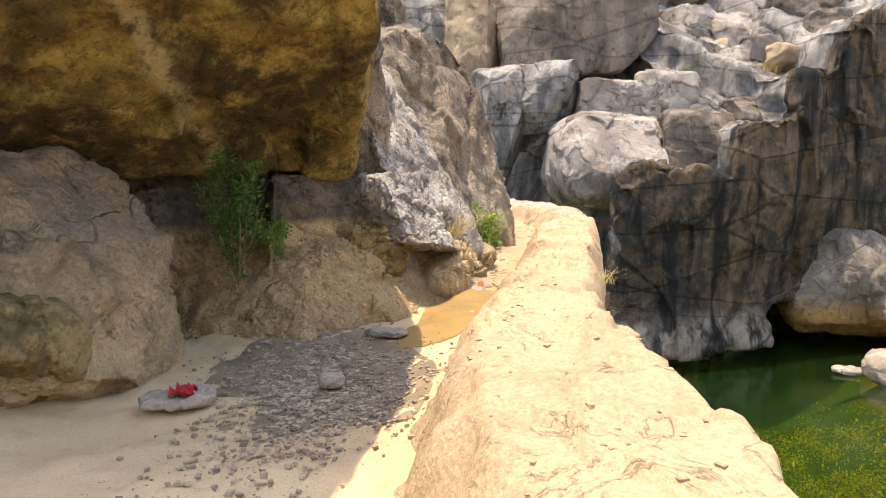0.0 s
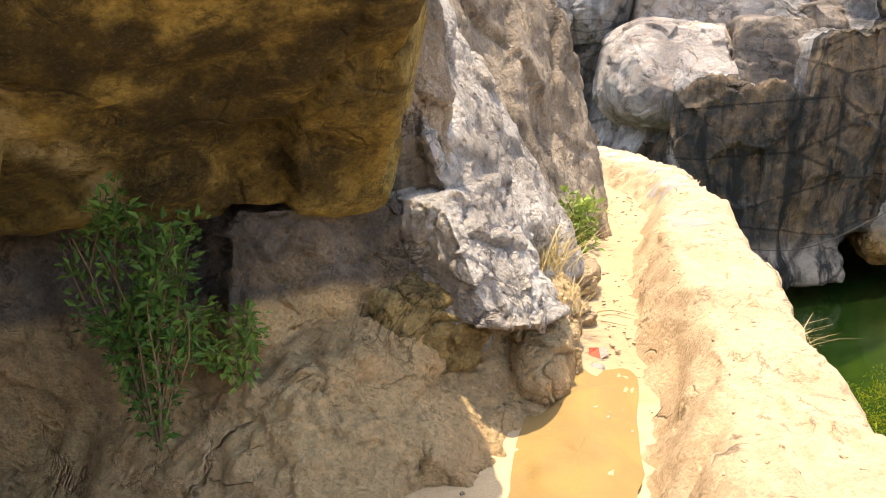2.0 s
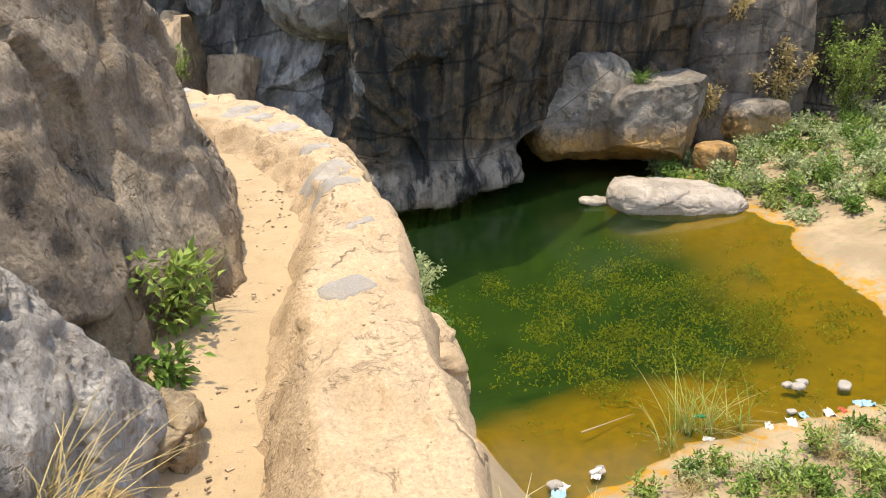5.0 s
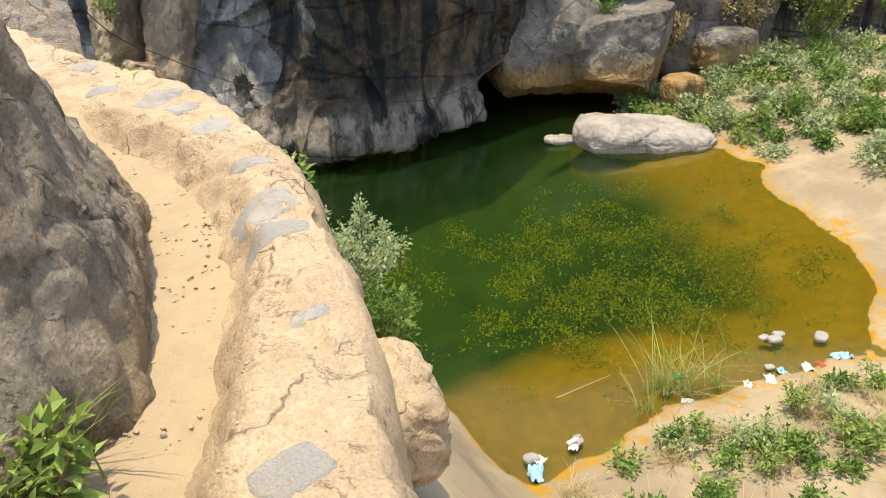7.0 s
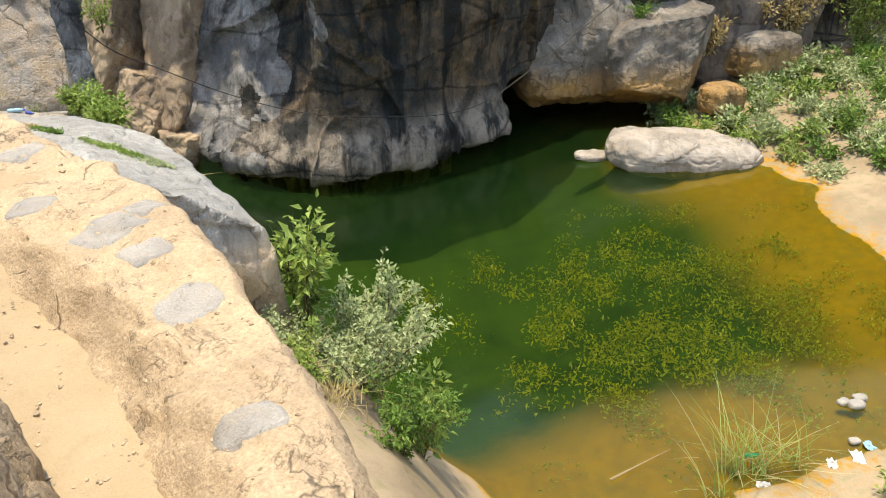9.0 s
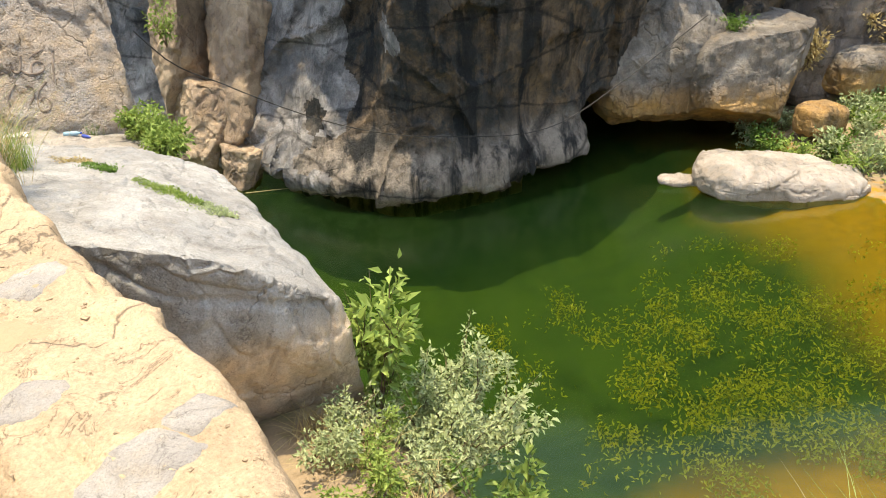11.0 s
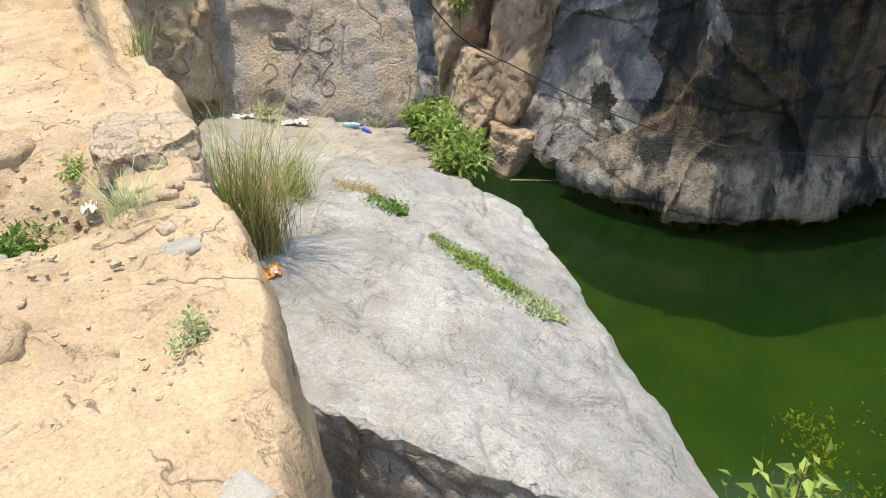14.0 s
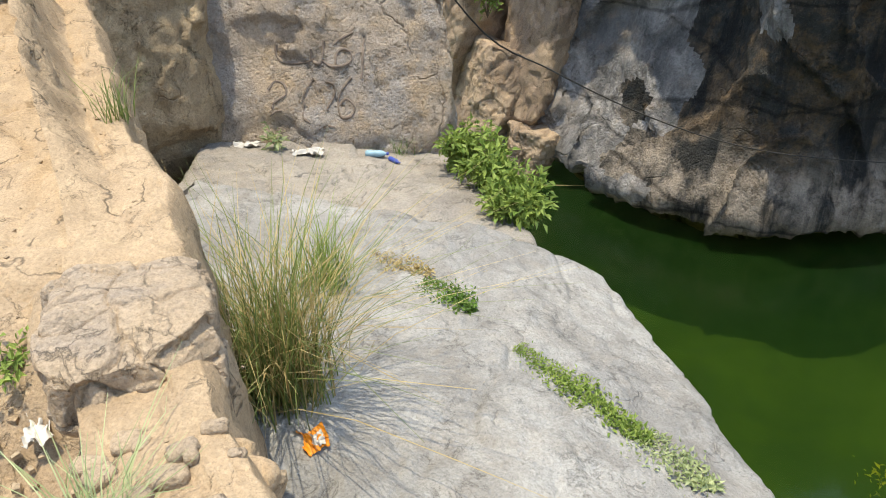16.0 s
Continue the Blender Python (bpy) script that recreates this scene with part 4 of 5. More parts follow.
def tube(name, lines, radius, material, sides=5):
    """Tapered stems along polylines (arrays of points)."""
    v, f, base = [], [], 0
    for line in lines:
        p = np.asarray(line, float)
        t = np.gradient(p, axis=0)
        t /= np.linalg.norm(t, axis=1, keepdims=True) + 1e-9
        a = np.cross(t, np.array([0.31, 0.87, 0.38]))
        a /= np.linalg.norm(a, axis=1, keepdims=True) + 1e-9
        b = np.cross(t, a)
        n = len(p)
        for k in range(n):
            rad = radius * (1 - 0.75 * k / max(1, n - 1))
            for q in range(sides):
                w = 2 * math.pi * q / sides
                v.append(p[k] + rad * (math.cos(w) * a[k] + math.sin(w) * b[k]))
        for k in range(n - 1):
            for q in range(sides):
                q2 = (q + 1) % sides
                f.append([base + k * sides + q, base + k * sides + q2, base + (k + 1) * sides + q2, base + (k + 1) * sides + q])
        base += n * sides
    return mesh_of(name, np.array(v), f, material)


def stems_for(r, count, height, spread, bend=0.25, lean=(0, 0)):
    """Random rising, forking stems from one root."""
    lines = []
    for _ in range(count):
        ang, out = r.rand() * 6.283, spread * (0.25 + 0.75 * r.rand())
        h = height * (0.6 + 0.4 * r.rand())
        a = np.linspace(0, 1, 7)
        x = math.cos(ang) * out * a ** 1.2 + lean[0] * a * h + bend * 0.1 * np.sin(a * 6 + r.rand() * 6) * a
        y = math.sin(ang) * out * a ** 1.2 + lean[1] * a * h + bend * 0.1 * np.cos(a * 5 + r.rand() * 6) * a
        lines.append(np.stack([x, y, h * a], 1))
        for _ in range(2):
            k = r.randint(2, 6)
            w = r.rand() * 6.283
            b = np.linspace(0, 1, 5)[:, None]
            lines.append(lines[-1][k] + b * np.array([math.cos(w) * out * 0.45, math.sin(w) * out * 0.45, 0.32 * h]) if len(lines[-1]) > 6 else lines[-1])
    return lines


def shrub(at, height, spread, stems, leaves, leaf, material, label, category="bush", name="shrub", seed=1, lean=(0, 0), long=1.8, group=""):
    """A bush: forked stems and leaves set along them."""
    r = np.random.RandomState(seed)
    lines = stems_for(r, stems, height, spread, lean=lean)
    ob = thing(name, None, label, category, group, at=Matrix.Translation(at))
    part("stem", tube("stem", lines, 0.005 * height + 0.0015, bark), ob).matrix_parent_inverse = Matrix()
    c, o = [], []
    for _ in range(leaves):
        line = lines[r.randint(len(lines))]
        k = r.rand() ** 0.7 * (len(line) - 1.001)
        i = int(k)
        p = line[i] + (line[i + 1] - line[i]) * (k - i)
        q = r.randn(3)
        c.append(p + q * leaf * 0.9)
        o.append(q * 0.6 + np.array([p[0], p[1], 0.4 * height]) / (spread + 0.01) * 0.6)
    part("foliage", leaf_cloud("foliage", np.array(c), np.array(o), leaf, material, seed + 1, long), ob).matrix_parent_inverse = Matrix()
    return ob


def tuft(at, height, count, label, material=reed, spread=0.35, width=0.006, seed=1, droop=0.35, base=0.08, lean=(0, 0), dry=0.0, name="grass_tuft", group=""):
    """A clump of grass: green blades and, where it is partly dead, dry ones."""
    ob = thing(name, None, label, "grass", group, at=Matrix.Translation(at))
    part("blade_clump", blade_mesh("blade_clump", int(count * (1 - dry)), height, spread, width, material, seed, droop, base, lean), ob).matrix_parent_inverse = Matrix()
    if dry > 0:
        part("dry_clump", blade_mesh("dry_clump", int(count * dry), height * 0.95, spread * 1.15, width, straw, seed + 7, droop, base, lean), ob, "straw-coloured dead blades").matrix_parent_inverse = Matrix()
    return ob


SLABS = [ob for ob in bpy.data.objects if ob.name.startswith("boulder") and ("grey rock slab sloping" in ob["label"] or "rock step" in ob["label"])]
DECK = [bpy.data.objects["ground_terrace"], bpy.data.objects["wall_channel"]]

def bank_z(x, y):
    return float(ground_height(np.array([x]), np.array([y]))[0])


# climbing plant under the overhang
shrub((-1.14, 4.02, 0.86), 0.66, 0.22, 16, 1700, 0.019, leaf_ivy, "dark green climbing plant on a shaded rock wall", "plant", "climbing_plant", 4)
shrub((-0.96, 4.20, 0.98), 0.20, 0.18, 9, 420, 0.018, leaf_green, "light green leafy weed on a rock ledge", "plant", "weed", 6)
# channel side
shrub((0.36, 7.15, 0.56), 0.42, 0.22, 10, 420, 0.040, leaf_bright, "bright green weed growing beside the channel", "plant", "weed", 8)
shrub((0.30, 6.75, 0.56), 0.24, 0.15, 6, 160, 0.034, leaf_green, "small green weed at the foot of a boulder", "plant", "weed", 9)
tuft((0.36, 7.3, 0.58), 0.50, 80, "tall green grass beside a boulder", leaf_bright, 0.4, 0.008, 12, base=0.07)
tuft((0.06, 5.62, 0.92), 0.24, 100, "dry straw-coloured grass growing from a rock crack", straw, 0.75, 0.004, 15, 0.7, 0.05, (0.25, -0.15))
tuft((0.10, 5.35, 0.80), 0.17, 34, "small dry grass at the channel's edge", straw, 0.7, 0.004, 16, 0.7, 0.04)
# wall foot beside the pool
shrub((2.70, 15.45, bank_z(2.70, 15.45)), -1.5 - bank_z(2.70, 15.45), 0.60, 12, 520, 0.085, leaf_bright, "tall leafy green plant below the grey slab", "plant", "leafy_plant", 21, (0.05, 0.1))
shrub((3.35, 15.1, bank_z(3.35, 15.1)), -2.5 - bank_z(3.35, 15.1), 1.15, 46, 9000, 0.040, leaf_grey, "pale grey-green bush on the pool bank", "bush", "shrub", 22, (0.12, 0.05))
shrub((3.9, 14.5, bank_z(3.9, 14.5)), 1.5, 0.7, 12, 520, 0.08, leaf_bright, "broad-leaved green plant on the pool bank", "plant", "leafy_plant", 23)
shrub((2.9, 14.2, bank_z(2.9, 14.2)), 0.9, 0.7, 16, 1800, 0.034, leaf_grey, "low grey-green bush under the channel wall", "bush", "shrub", 24)
shrub((3.2, 13.2, bank_z(3.2, 13.2)), 1.0, 0.7, 16, 1800, 0.034, leaf_green, "green bush under the channel wall", "bush", "shrub", 26)
for k, (x, y, z) in enumerate(((1.16, 5.5, 0.55),)):
    tuft((x, y, z), 0.14, 60, "small dry grass on the wall's outer face", straw, 0.7, 0.004, 30 + k, 0.7, 0.04, (0.3, 0), 0.0, group="wall grasses")
for k, (x, y) in enumerate(((1.95, 14.9), (2.3, 14.2), (2.6, 13.6))):
    tuft((x, y, bank_z(x, y)), 0.32, 110, "dry tangled grass on the bank under the wall", straw, 0.8, 0.008, 700 + k, 0.8, 0.15, group="bank grasses")
for k, (x, y) in enumerate(((2.2, 14.75), (2.45, 14.35), (2.1, 14.2), (2.7, 14.9), (2.35, 13.7))):
    shrub((x, y, bank_z(x, y)), 0.45, 0.45, 12, 700, 0.032, (leaf_grey, leaf_bright, leaf_grey)[k % 3], "low tangled green growth under the wall", "plant", "weed", 720 + k, group="wall foot plants")
# terrace and slab
tuft((-0.86, 17.35, ground_under(-0.86, 17.35, SLABS, 0.2, -0.50) - 0.02), 1.3, 760, "big clump of green and dry grass beside the terrace edge", reed, 0.30, 0.007, 41, 0.55, 0.13, (0.03, 0.0), 0.5)
tuft((-0.78, 18.7, ground_under(-0.78, 18.7, SLABS, 0.2, -0.62) - 0.02), 0.65, 200, "bright green grass on the grey slab", leaf_bright, 0.28, 0.007, 43, 0.4, 0.10)
tuft((-0.80, 15.42, ground_under(-0.80, 15.42, DECK, 2.0, 0.70) - 0.01), 0.30, 130, "small grey-green grass on the terrace", leaf_grey, 0.55, 0.004, 44, 0.5, 0.05)
tuft((-1.75, 18.3, ground_under(-1.75, 18.3, DECK, 2.0, 0.55) - 0.01), 0.35, 60, "thin grass at the terrace edge", reed, 0.4, 0.005, 45, 0.4, 0.05)
for x, y, h, sp, sd in ((0.32, 22.5, 0.52, 0.48, 51), (0.60, 21.8, 0.48, 0.46, 52), (0.84, 21.05, 0.42, 0.40, 53)):
    shrub((x, y, max(ground_under(x, y, SLABS, 0.2, -1.7), -1.75) - 0.03), h, sp, 18, 1300, 0.055, leaf_bright, "dense green bush spilling over the slab's far corner", "bush", "shrub", sd, (0.30, -0.25), group="bushes at the painted block")
shrub((0.85, 21.9, ground_under(0.85, 21.9, SLABS, 0.2, -2.6) - 0.02), 0.6, 0.45, 12, 700, 0.045, leaf_grey, "pale green bush hanging over the stream", "bush", "shrub", 52, (0.2, -0.2))
tuft((-0.45, 23.05, ground_under(-0.45, 23.05, SLABS, 0.2, -1.85) - 0.02), 0.30, 80, "small green grass under the painted block", leaf_green, 0.5, 0.005, 53)
shrub((-1.95, 22.85, ground_under(-1.95, 22.85, SLABS, 0.2, -1.75) - 0.02), 0.28, 0.16, 5, 60, 0.06, leaf_grey, "small round-leaved plant under the painted block", "plant", "weed", 54)
shrub((-1.62, 15.75, ground_under(-1.62, 15.75, DECK, 2.0, 0.50) - 0.01), 0.16, 0.22, 12, 420, 0.030, leaf_green, "green creeping plant in a terrace gap", "plant", "weed", 55)
shrub((-2.0, 15.3, ground_under(-2.0, 15.3, DECK, 2.0, 0.50) - 0.01), 0.14, 0.20, 10, 320, 0.030, leaf_green, "green creeping plant in a terrace gap", "plant", "weed", 56)
shrub((-1.45, 16.3, ground_under(-1.45, 16.3, DECK, 2.0, 0.66) - 0.01), 0.09, 0.16, 8, 160, 0.022, leaf_bright, "yellow-green weed beside a terrace stone", "plant", "weed", 57)


shrub((-0.15, 14.38, ground_under(-0.15, 14.38, DECK, 2.0, 0.8) - 0.01), 0.07, 0.16, 8, 200, 0.016, leaf_grey, "flat dull green weed in a terrace crack", "plant", "weed", 58)


def creeper(x0, y0, x1, y1, width, count, material, label, seed):
    """A low mat of small leaves along a crack of the slab."""
    r = np.random.RandomState(seed)
    a = r.rand(count)
    off = r.randn(count) * width * (0.4 + 0.6 * np.sin(a * 3.1))
    ln = math.hypot(x1 - x0, y1 - y0)
    x = x0 + (x1 - x0) * a - (y1 - y0) / ln * off
    y = y0 + (y1 - y0) * a + (x1 - x0) / ln * off
    z = np.array([ground_under(float(a), float(b), SLABS, 0.5, -1.0) for a, b in zip(x, y)]) + 0.03 * r.rand(count)
    c = np.stack([x, y, z], 1)
    o = np.tile(np.array([0, 0, 0.6]), (count, 1))
    thing("creeping_plant", leaf_cloud("creeping_plant", c, o, 0.022, material, seed), label, "plant", "slab creepers", "stuff")


creeper(0.55, 18.0, 1.25, 17.25, 0.075, 1300, leaf_bright, "bright green creeping plant in a slab crack", 61)
creeper(1.15, 17.35, 1.55, 16.95, 0.10, 700, leaf_grey, "greyish creeping plant in a slab crack", 62)
creeper(-0.05, 18.85, 0.28, 18.45, 0.09, 600, leaf_green, "green creeping plant in a slab crack", 63)
creeper(-0.5, 19.3, 0.0, 18.95, 0.07, 300, straw, "dried creeping plant in a slab crack", 64)
creeper(0.3, 20.3, 0.75, 20.1, 0.03, 80, leaf_grey, "tiny weed in a slab crack", 65)

# pool edge
for k, (x, y, h, n) in enumerate(((8.9, 13.7, 1.5, 60), (9.3, 13.5, 1.3, 45), (9.9, 13.5, 1.0, 32), (8.3, 13.4, 0.9, 26))):
    tuft((x, y, bank_z(x, y)), h, n, "thin tall reeds at the pool's edge", leaf_bright, 0.55, 0.015, 70 + k, 0.5, 0.12, (-0.1, 0), 0.25, "reeds", "pool reeds")
rb = random.Random(9)
for k in range(110):
    x, y = rb.uniform(5.6, 16), rb.uniform(8.2, 12.4)
    if rb.random() < 0.55:
        shrub((x, y, bank_z(x, y)), rb.uniform(0.2, 0.5), rb.uniform(0.3, 0.6), 8, 260, 0.055, rb.choice((leaf_green, leaf_grey, leaf_bright)), "low green plant on the near bank", "plant", "weed", 100 + k, group="bank plants")
    else:
        tuft((x, y, bank_z(x, y)), rb.uniform(0.25, 0.5), 90, "dry grass on the near bank", straw, 0.7, 0.012, 100 + k, 0.7, 0.15, group="bank grasses")
for k in range(230):
    x, y = rb.uniform(18.5, 30), rb.uniform(14, 29)
    if x < 19.5 + 0.02 * (y - 20) ** 2 and y < 24:
        continue
    shrub((x, y, bank_z(x, y)), rb.uniform(0.3, 0.9), rb.uniform(0.4, 1.1), 8, 240, 0.10, rb.choice((leaf_grey, leaf_green, leaf_bright, leaf_grey)), "leafy green plant on the far bank", "plant", "weed", 200 + k, group="far bank plants")
# dry bushes, hanging growth and trees behind the outcrop
for k, (x, y, z, h, s, n, mt, lab) in enumerate(((25.5, 29.5, -5.2, 3.2, 1.7, 2600, straw, "big dry yellow bush against the cliff"), (28.5, 28.5, -5.4, 4.2, 2.2, 2600, leaf_bright, "tall bright green bush at the canyon bend"),
                                                 (31, 26, -5.2, 5.0, 2.6, 2600, leaf_green, "tall green bush at the canyon bend"), (23.0, 30.0, -1.2, 1.6, 1.3, 1600, straw, "dry bush hanging on the cliff"),
                                                 (24.8, 30.2, 0.6, 1.8, 1.4, 1600, leaf_grey, "grey-green bush hanging on the cliff"), (18.0, 29.0, -2.9, 0.5, 0.7, 500, leaf_green, "small green bush on the outcrop"),
                                                 (21.6, 29.2, -4.6, 1.3, 0.6, 500, straw, "dry grass bush beside the outcrop"), (1.0, 27.0, -1.2, 0.9, 0.4, 300, leaf_bright, "bright green leafy plant in the stream cleft"))):
    shrub((x, y, z), h, s, 16, n, 0.10 if h > 1 else 0.06, mt, lab, "bush", "shrub", 400 + k)
# dry tufts and bushes among the canyon rocks
for k, (x, y, z, h) in enumerate(((11.2, 33.0, 4.7, 0.9), (12.5, 34.0, 5.4, 1.0), (13.8, 32.0, 4.6, 0.9), (15.6, 33.6, 6.0, 0.9), (13.6, 29.9, 1.6, 1.0), (14.4, 30.1, 0.8, 0.9), (8.0, 32.2, 2.6, 0.7), (17.5, 33.0, 8.0, 0.9), (10.2, 31.6, 2.4, 0.6))):
    tuft((x, y, z), h, 200, "dry yellow grass among canyon rocks", straw if k % 3 else leaf_bright, 0.5, 0.03, 500 + k, 0.6, 0.25, group="canyon grasses")


def weed_field():
    """Water weed just under the surface, in drifting clumps."""
    r = np.random.RandomState(77)
    c = []
    while len(c) < 900:
        x, y = 5.5 + 12.5 * r.rand(), 13.6 + 9.5 * r.rand()
        q = np.array([[x * 0.45, y * 0.45, 0.0]])
        near = math.exp(-(((x - 11.4) / 4.2) ** 2 + ((y - 17.8) / 3.4) ** 2))
        if fbm(q * 2.4, 3, 5)[0] * 0.75 + near * 1.1 > 0.45 + 0.5 * r.rand():
            c.append((x, y))
    c = np.array(c)
    n = 13
    p = np.repeat(c, n, 0) + r.randn(len(c) * n, 2) * 0.15
    z = WATER - 0.05 - 0.25 * r.rand(len(p)) ** 1.5
    pts = np.stack([p[:, 0], p[:, 1], z], 1)
    o = np.tile(np.array([0.0, 0.0, 0.1]), (len(pts), 1))
    return leaf_cloud("water_weed", pts, o, 0.050, weed_paint, 78, 2.2)


thing("water_weed", weed_field(), "yellow-green weed under the pool's surface", "water weed", kind="stuff")


# ---------------------------------------------------------------- stones, litter, writing, cable
block_rock = rock_paint("block_rock", (0.60, 0.455, 0.315), (0.46, 0.38, 0.31), (0.66, 0.50, 0.34), stain=(0.2, 0.16, 0.12), patch=0.5, scale=1.5, bump=0.8, grime=0.25)
grey_stone = rock_paint("grey_stone", (0.41, 0.375, 0.335), (0.31, 0.285, 0.26), (0.40, 0.33, 0.25), patch=0.5, scale=3.0, bump=0.5)
pebble_paint = plain("pebble", (0.46, 0.36, 0.25), 0.9, 0.55, 30, 0.4)


def stone(at, size, label, material=grey_stone, turn=0.0, seed=1, name="stone", group="", n=14, facet=None):
    s = max(size)
    ob = thing(name, rock_mesh(name, (0, 0, 0), size, material, n=n, rough=0.03 * s, facet=(0.10 * s if facet is None else facet), grain=0.8 * s, crack=0.0, seed=seed, box=3.5, worn=1), label, "stone", group)
    ob.matrix_world = pose(*at, 0, 0, turn)
    return ob


def flush_stone(x, y, sx, sy, turn, z, seed):
    """A flat stone bedded in the wall top, with a broken outline and a worn edge, just proud of the plaster."""
    r = np.random.RandomState(seed)
    n, rings = 30, 7
    a = np.linspace(0, 2 * math.pi, n, endpoint=False)
    k = r.uniform(-0.09, 0.09, 4)
    edge = 1 / (np.abs(np.cos(a)) ** 5 + np.abs(np.sin(a)) ** 5) ** 0.2 * (1 + k[0] * np.cos(a) + k[1] * np.sin(2 * a) + 0.5 * k[2] * np.cos(3 * a) + 0.03 * r.randn(n))
    c, q, v = math.cos(radians(turn)), math.sin(radians(turn)), []
    for i in range(rings + 1):
        b = i / rings
        u, w = sx * edge * b * np.cos(a), sy * edge * b * np.sin(a)
        px, py = x + c * u - q * w, y + q * u + c * w
        lift = 0.007 if i < rings else -0.012
        v.append(np.stack([px, py, [ground_under(float(m), float(o), [wall], 2.0, z) + lift for m, o in zip(px, py)]], 1))
    ob = new("stone", mesh_of("stone", np.stack(v, 1).reshape(-1, 3), grid_faces(n, rings + 1, True), grey_stone))
    ob.parent = wall


# flat stones set into the wall top
wall = bpy.data.objects["wall_channel"]
rs = random.Random(3)
for x, y, sx, sy, tn in ((1.38, 8.62, 0.16, 0.13, 8), (1.36, 8.30, 0.15, 0.10, -5), (1.33, 10.0, 0.12, 0.10, 30), (1.42, 9.2, 0.10, 0.07, 12), (1.05, 6.75, 0.10, 0.07, 20), 
                         (1.08, 10.85, 0.15, 0.11, 40), (1.22, 10.55, 0.10, 0.08, 25), (0.72, 11.3, 0.10, 0.09, 60), (1.25, 11.05, 0.10, 0.07, 50), (0.62, 12.2, 0.14, 0.10, 55), (0.15, 13.6, 0.12, 0.09, 60), (1.30, 7.5, 0.07, 0.05, 0)):
    z = float(curve_through(TOP, np.array([y]))[0])
    flush_stone(x, y, sx * 1.15, sy * 1.15, tn, z, rs.randrange(999))

# terrace stones and boulder
boulder("big tan stone with a grey side over a terrace gap", (-0.98, 16.26, 0.74), (0.29, 0.32, 0.18), block_rock, n=70, rough=0.014, facet=0.03, grain=0.25, seed=71, turn=(-6, 4, 20), box=6, worn=2,
        cuts=(((-1.0, 15.90, 0.62), (0.1, -0.85, -0.5)), ((-0.78, 16.0, 0.8), (0.7, -0.6, 0.3)), ((-1.25, 16.05, 0.8), (-0.7, -0.6, 0.35)), ((-1.0, 16.1, 0.90), (0.05, -0.25, 1.0))))
for k in range(30):
    x, y, q = rs.gauss(-0.95, 0.25), rs.gauss(15.62, 0.2), rs.uniform(0.015, 0.06)
    stone((x, y, ground_under(x, y, DECK, 2.0, 0.6) + q * 0.1), (q, q * rs.uniform(0.5, 0.9), q * 0.5), "broken tan stone in the terrace rubble", block_rock, rs.uniform(0, 180), 800 + k, group="terrace rubble", n=10)
for k, (x, y, sx, sy, sz) in enumerate(((-0.62, 15.35, 0.22, 0.16, 0.09), (-0.95, 15.72, 0.24, 0.12, 0.08), (-0.55, 15.7, 0.14, 0.13, 0.08), (-1.55, 14.95, 0.25, 0.18, 0.10), (-2.1, 16.5, 0.30, 0.22, 0.08), (-2.6, 15.9, 0.3, 0.22, 0.08),
                                        (-1.3, 14.3, 0.5, 0.35, 0.10), (-0.35, 14.6, 0.30, 0.22, 0.08), (0.05, 13.2, 0.35, 0.30, 0.08), (-0.6, 13.6, 0.4, 0.3, 0.08), (0.55, 12.0, 0.3, 0.25, 0.07), (-2.2, 14.3, 0.5, 0.4, 0.12))):
    z = float(terrace_height(np.array([x]), np.array([y]))[0])
    stone((x, y, z - sz * 0.62), (sx, sy, sz), "flat tan stone bedded in the terrace", plaster, rs.uniform(0, 180), 300 + k, group="terrace stones", n=30, facet=0.03)
for k, (x, y) in enumerate(((-0.42, 15.05), (-0.30, 15.15), (-0.12, 14.55), (-1.35, 15.15), (0.2, 12.75))):
    stone((x, y, float(terrace_height(np.array([x]), np.array([y]))[0]) + 0.0), (0.09, 0.07, 0.03), "small grey stone in the terrace", grey_stone, rs.uniform(0, 180), 330 + k, group="grey terrace stones")

# basin stones
stone((-0.49, 3.02, 0.60), (0.055, 0.05, 0.03), "pale stone on the basin gravel", white_rock, 10, 5, n=20)
stone((-0.33, 3.92, 0.59), (0.12, 0.06, 0.02), "flat pale stone at the basin outlet", white_rock, -25, 6, n=20)
stone((-1.05, 2.78, 0.615), (0.14, 0.085, 0.028), "flat pale stone with a rag on it", white_rock, 15, 8, n=20)


def pebbles(name, count, place, lo, hi, material, label, seed):
    """Scattered small stones, each a squashed eight-cornered lump, joined as one."""
    r = np.random.RandomState(seed)
    d = np.array([[sx, sy, sz] for sx in (-1, 1) for sy in (-1, 1) for sz in (-1, 1)], float) * 0.62
    q = np.array([[0, 1, 3, 2], [4, 6, 7, 5], [0, 4, 5, 1], [2, 3, 7, 6], [0, 2, 6, 4], [1, 5, 7, 3]])
    v, f = [], []
    for k in range(count):
        x, y, z = place(r)
        s = lo + (hi - lo) * r.rand() ** 3
        a = r.rand() * 6.283
        p = d * (s * np.array([1, 0.5 + 0.4 * r.rand(), 0.3 + 0.3 * r.rand()])) * (0.7 + 0.5 * r.rand(8, 1))
        p = np.stack([p[:, 0] * math.cos(a) - p[:, 1] * math.sin(a), p[:, 0] * math.sin(a) + p[:, 1] * math.cos(a), p[:, 2]], 1)
        v.append(p + np.array([x, y, z]))
        f.append(q + 8 * k)
    thing(name, mesh_of(name, np.concatenate(v), np.concatenate(f), material, False), label, "gravel", kind="stuff")


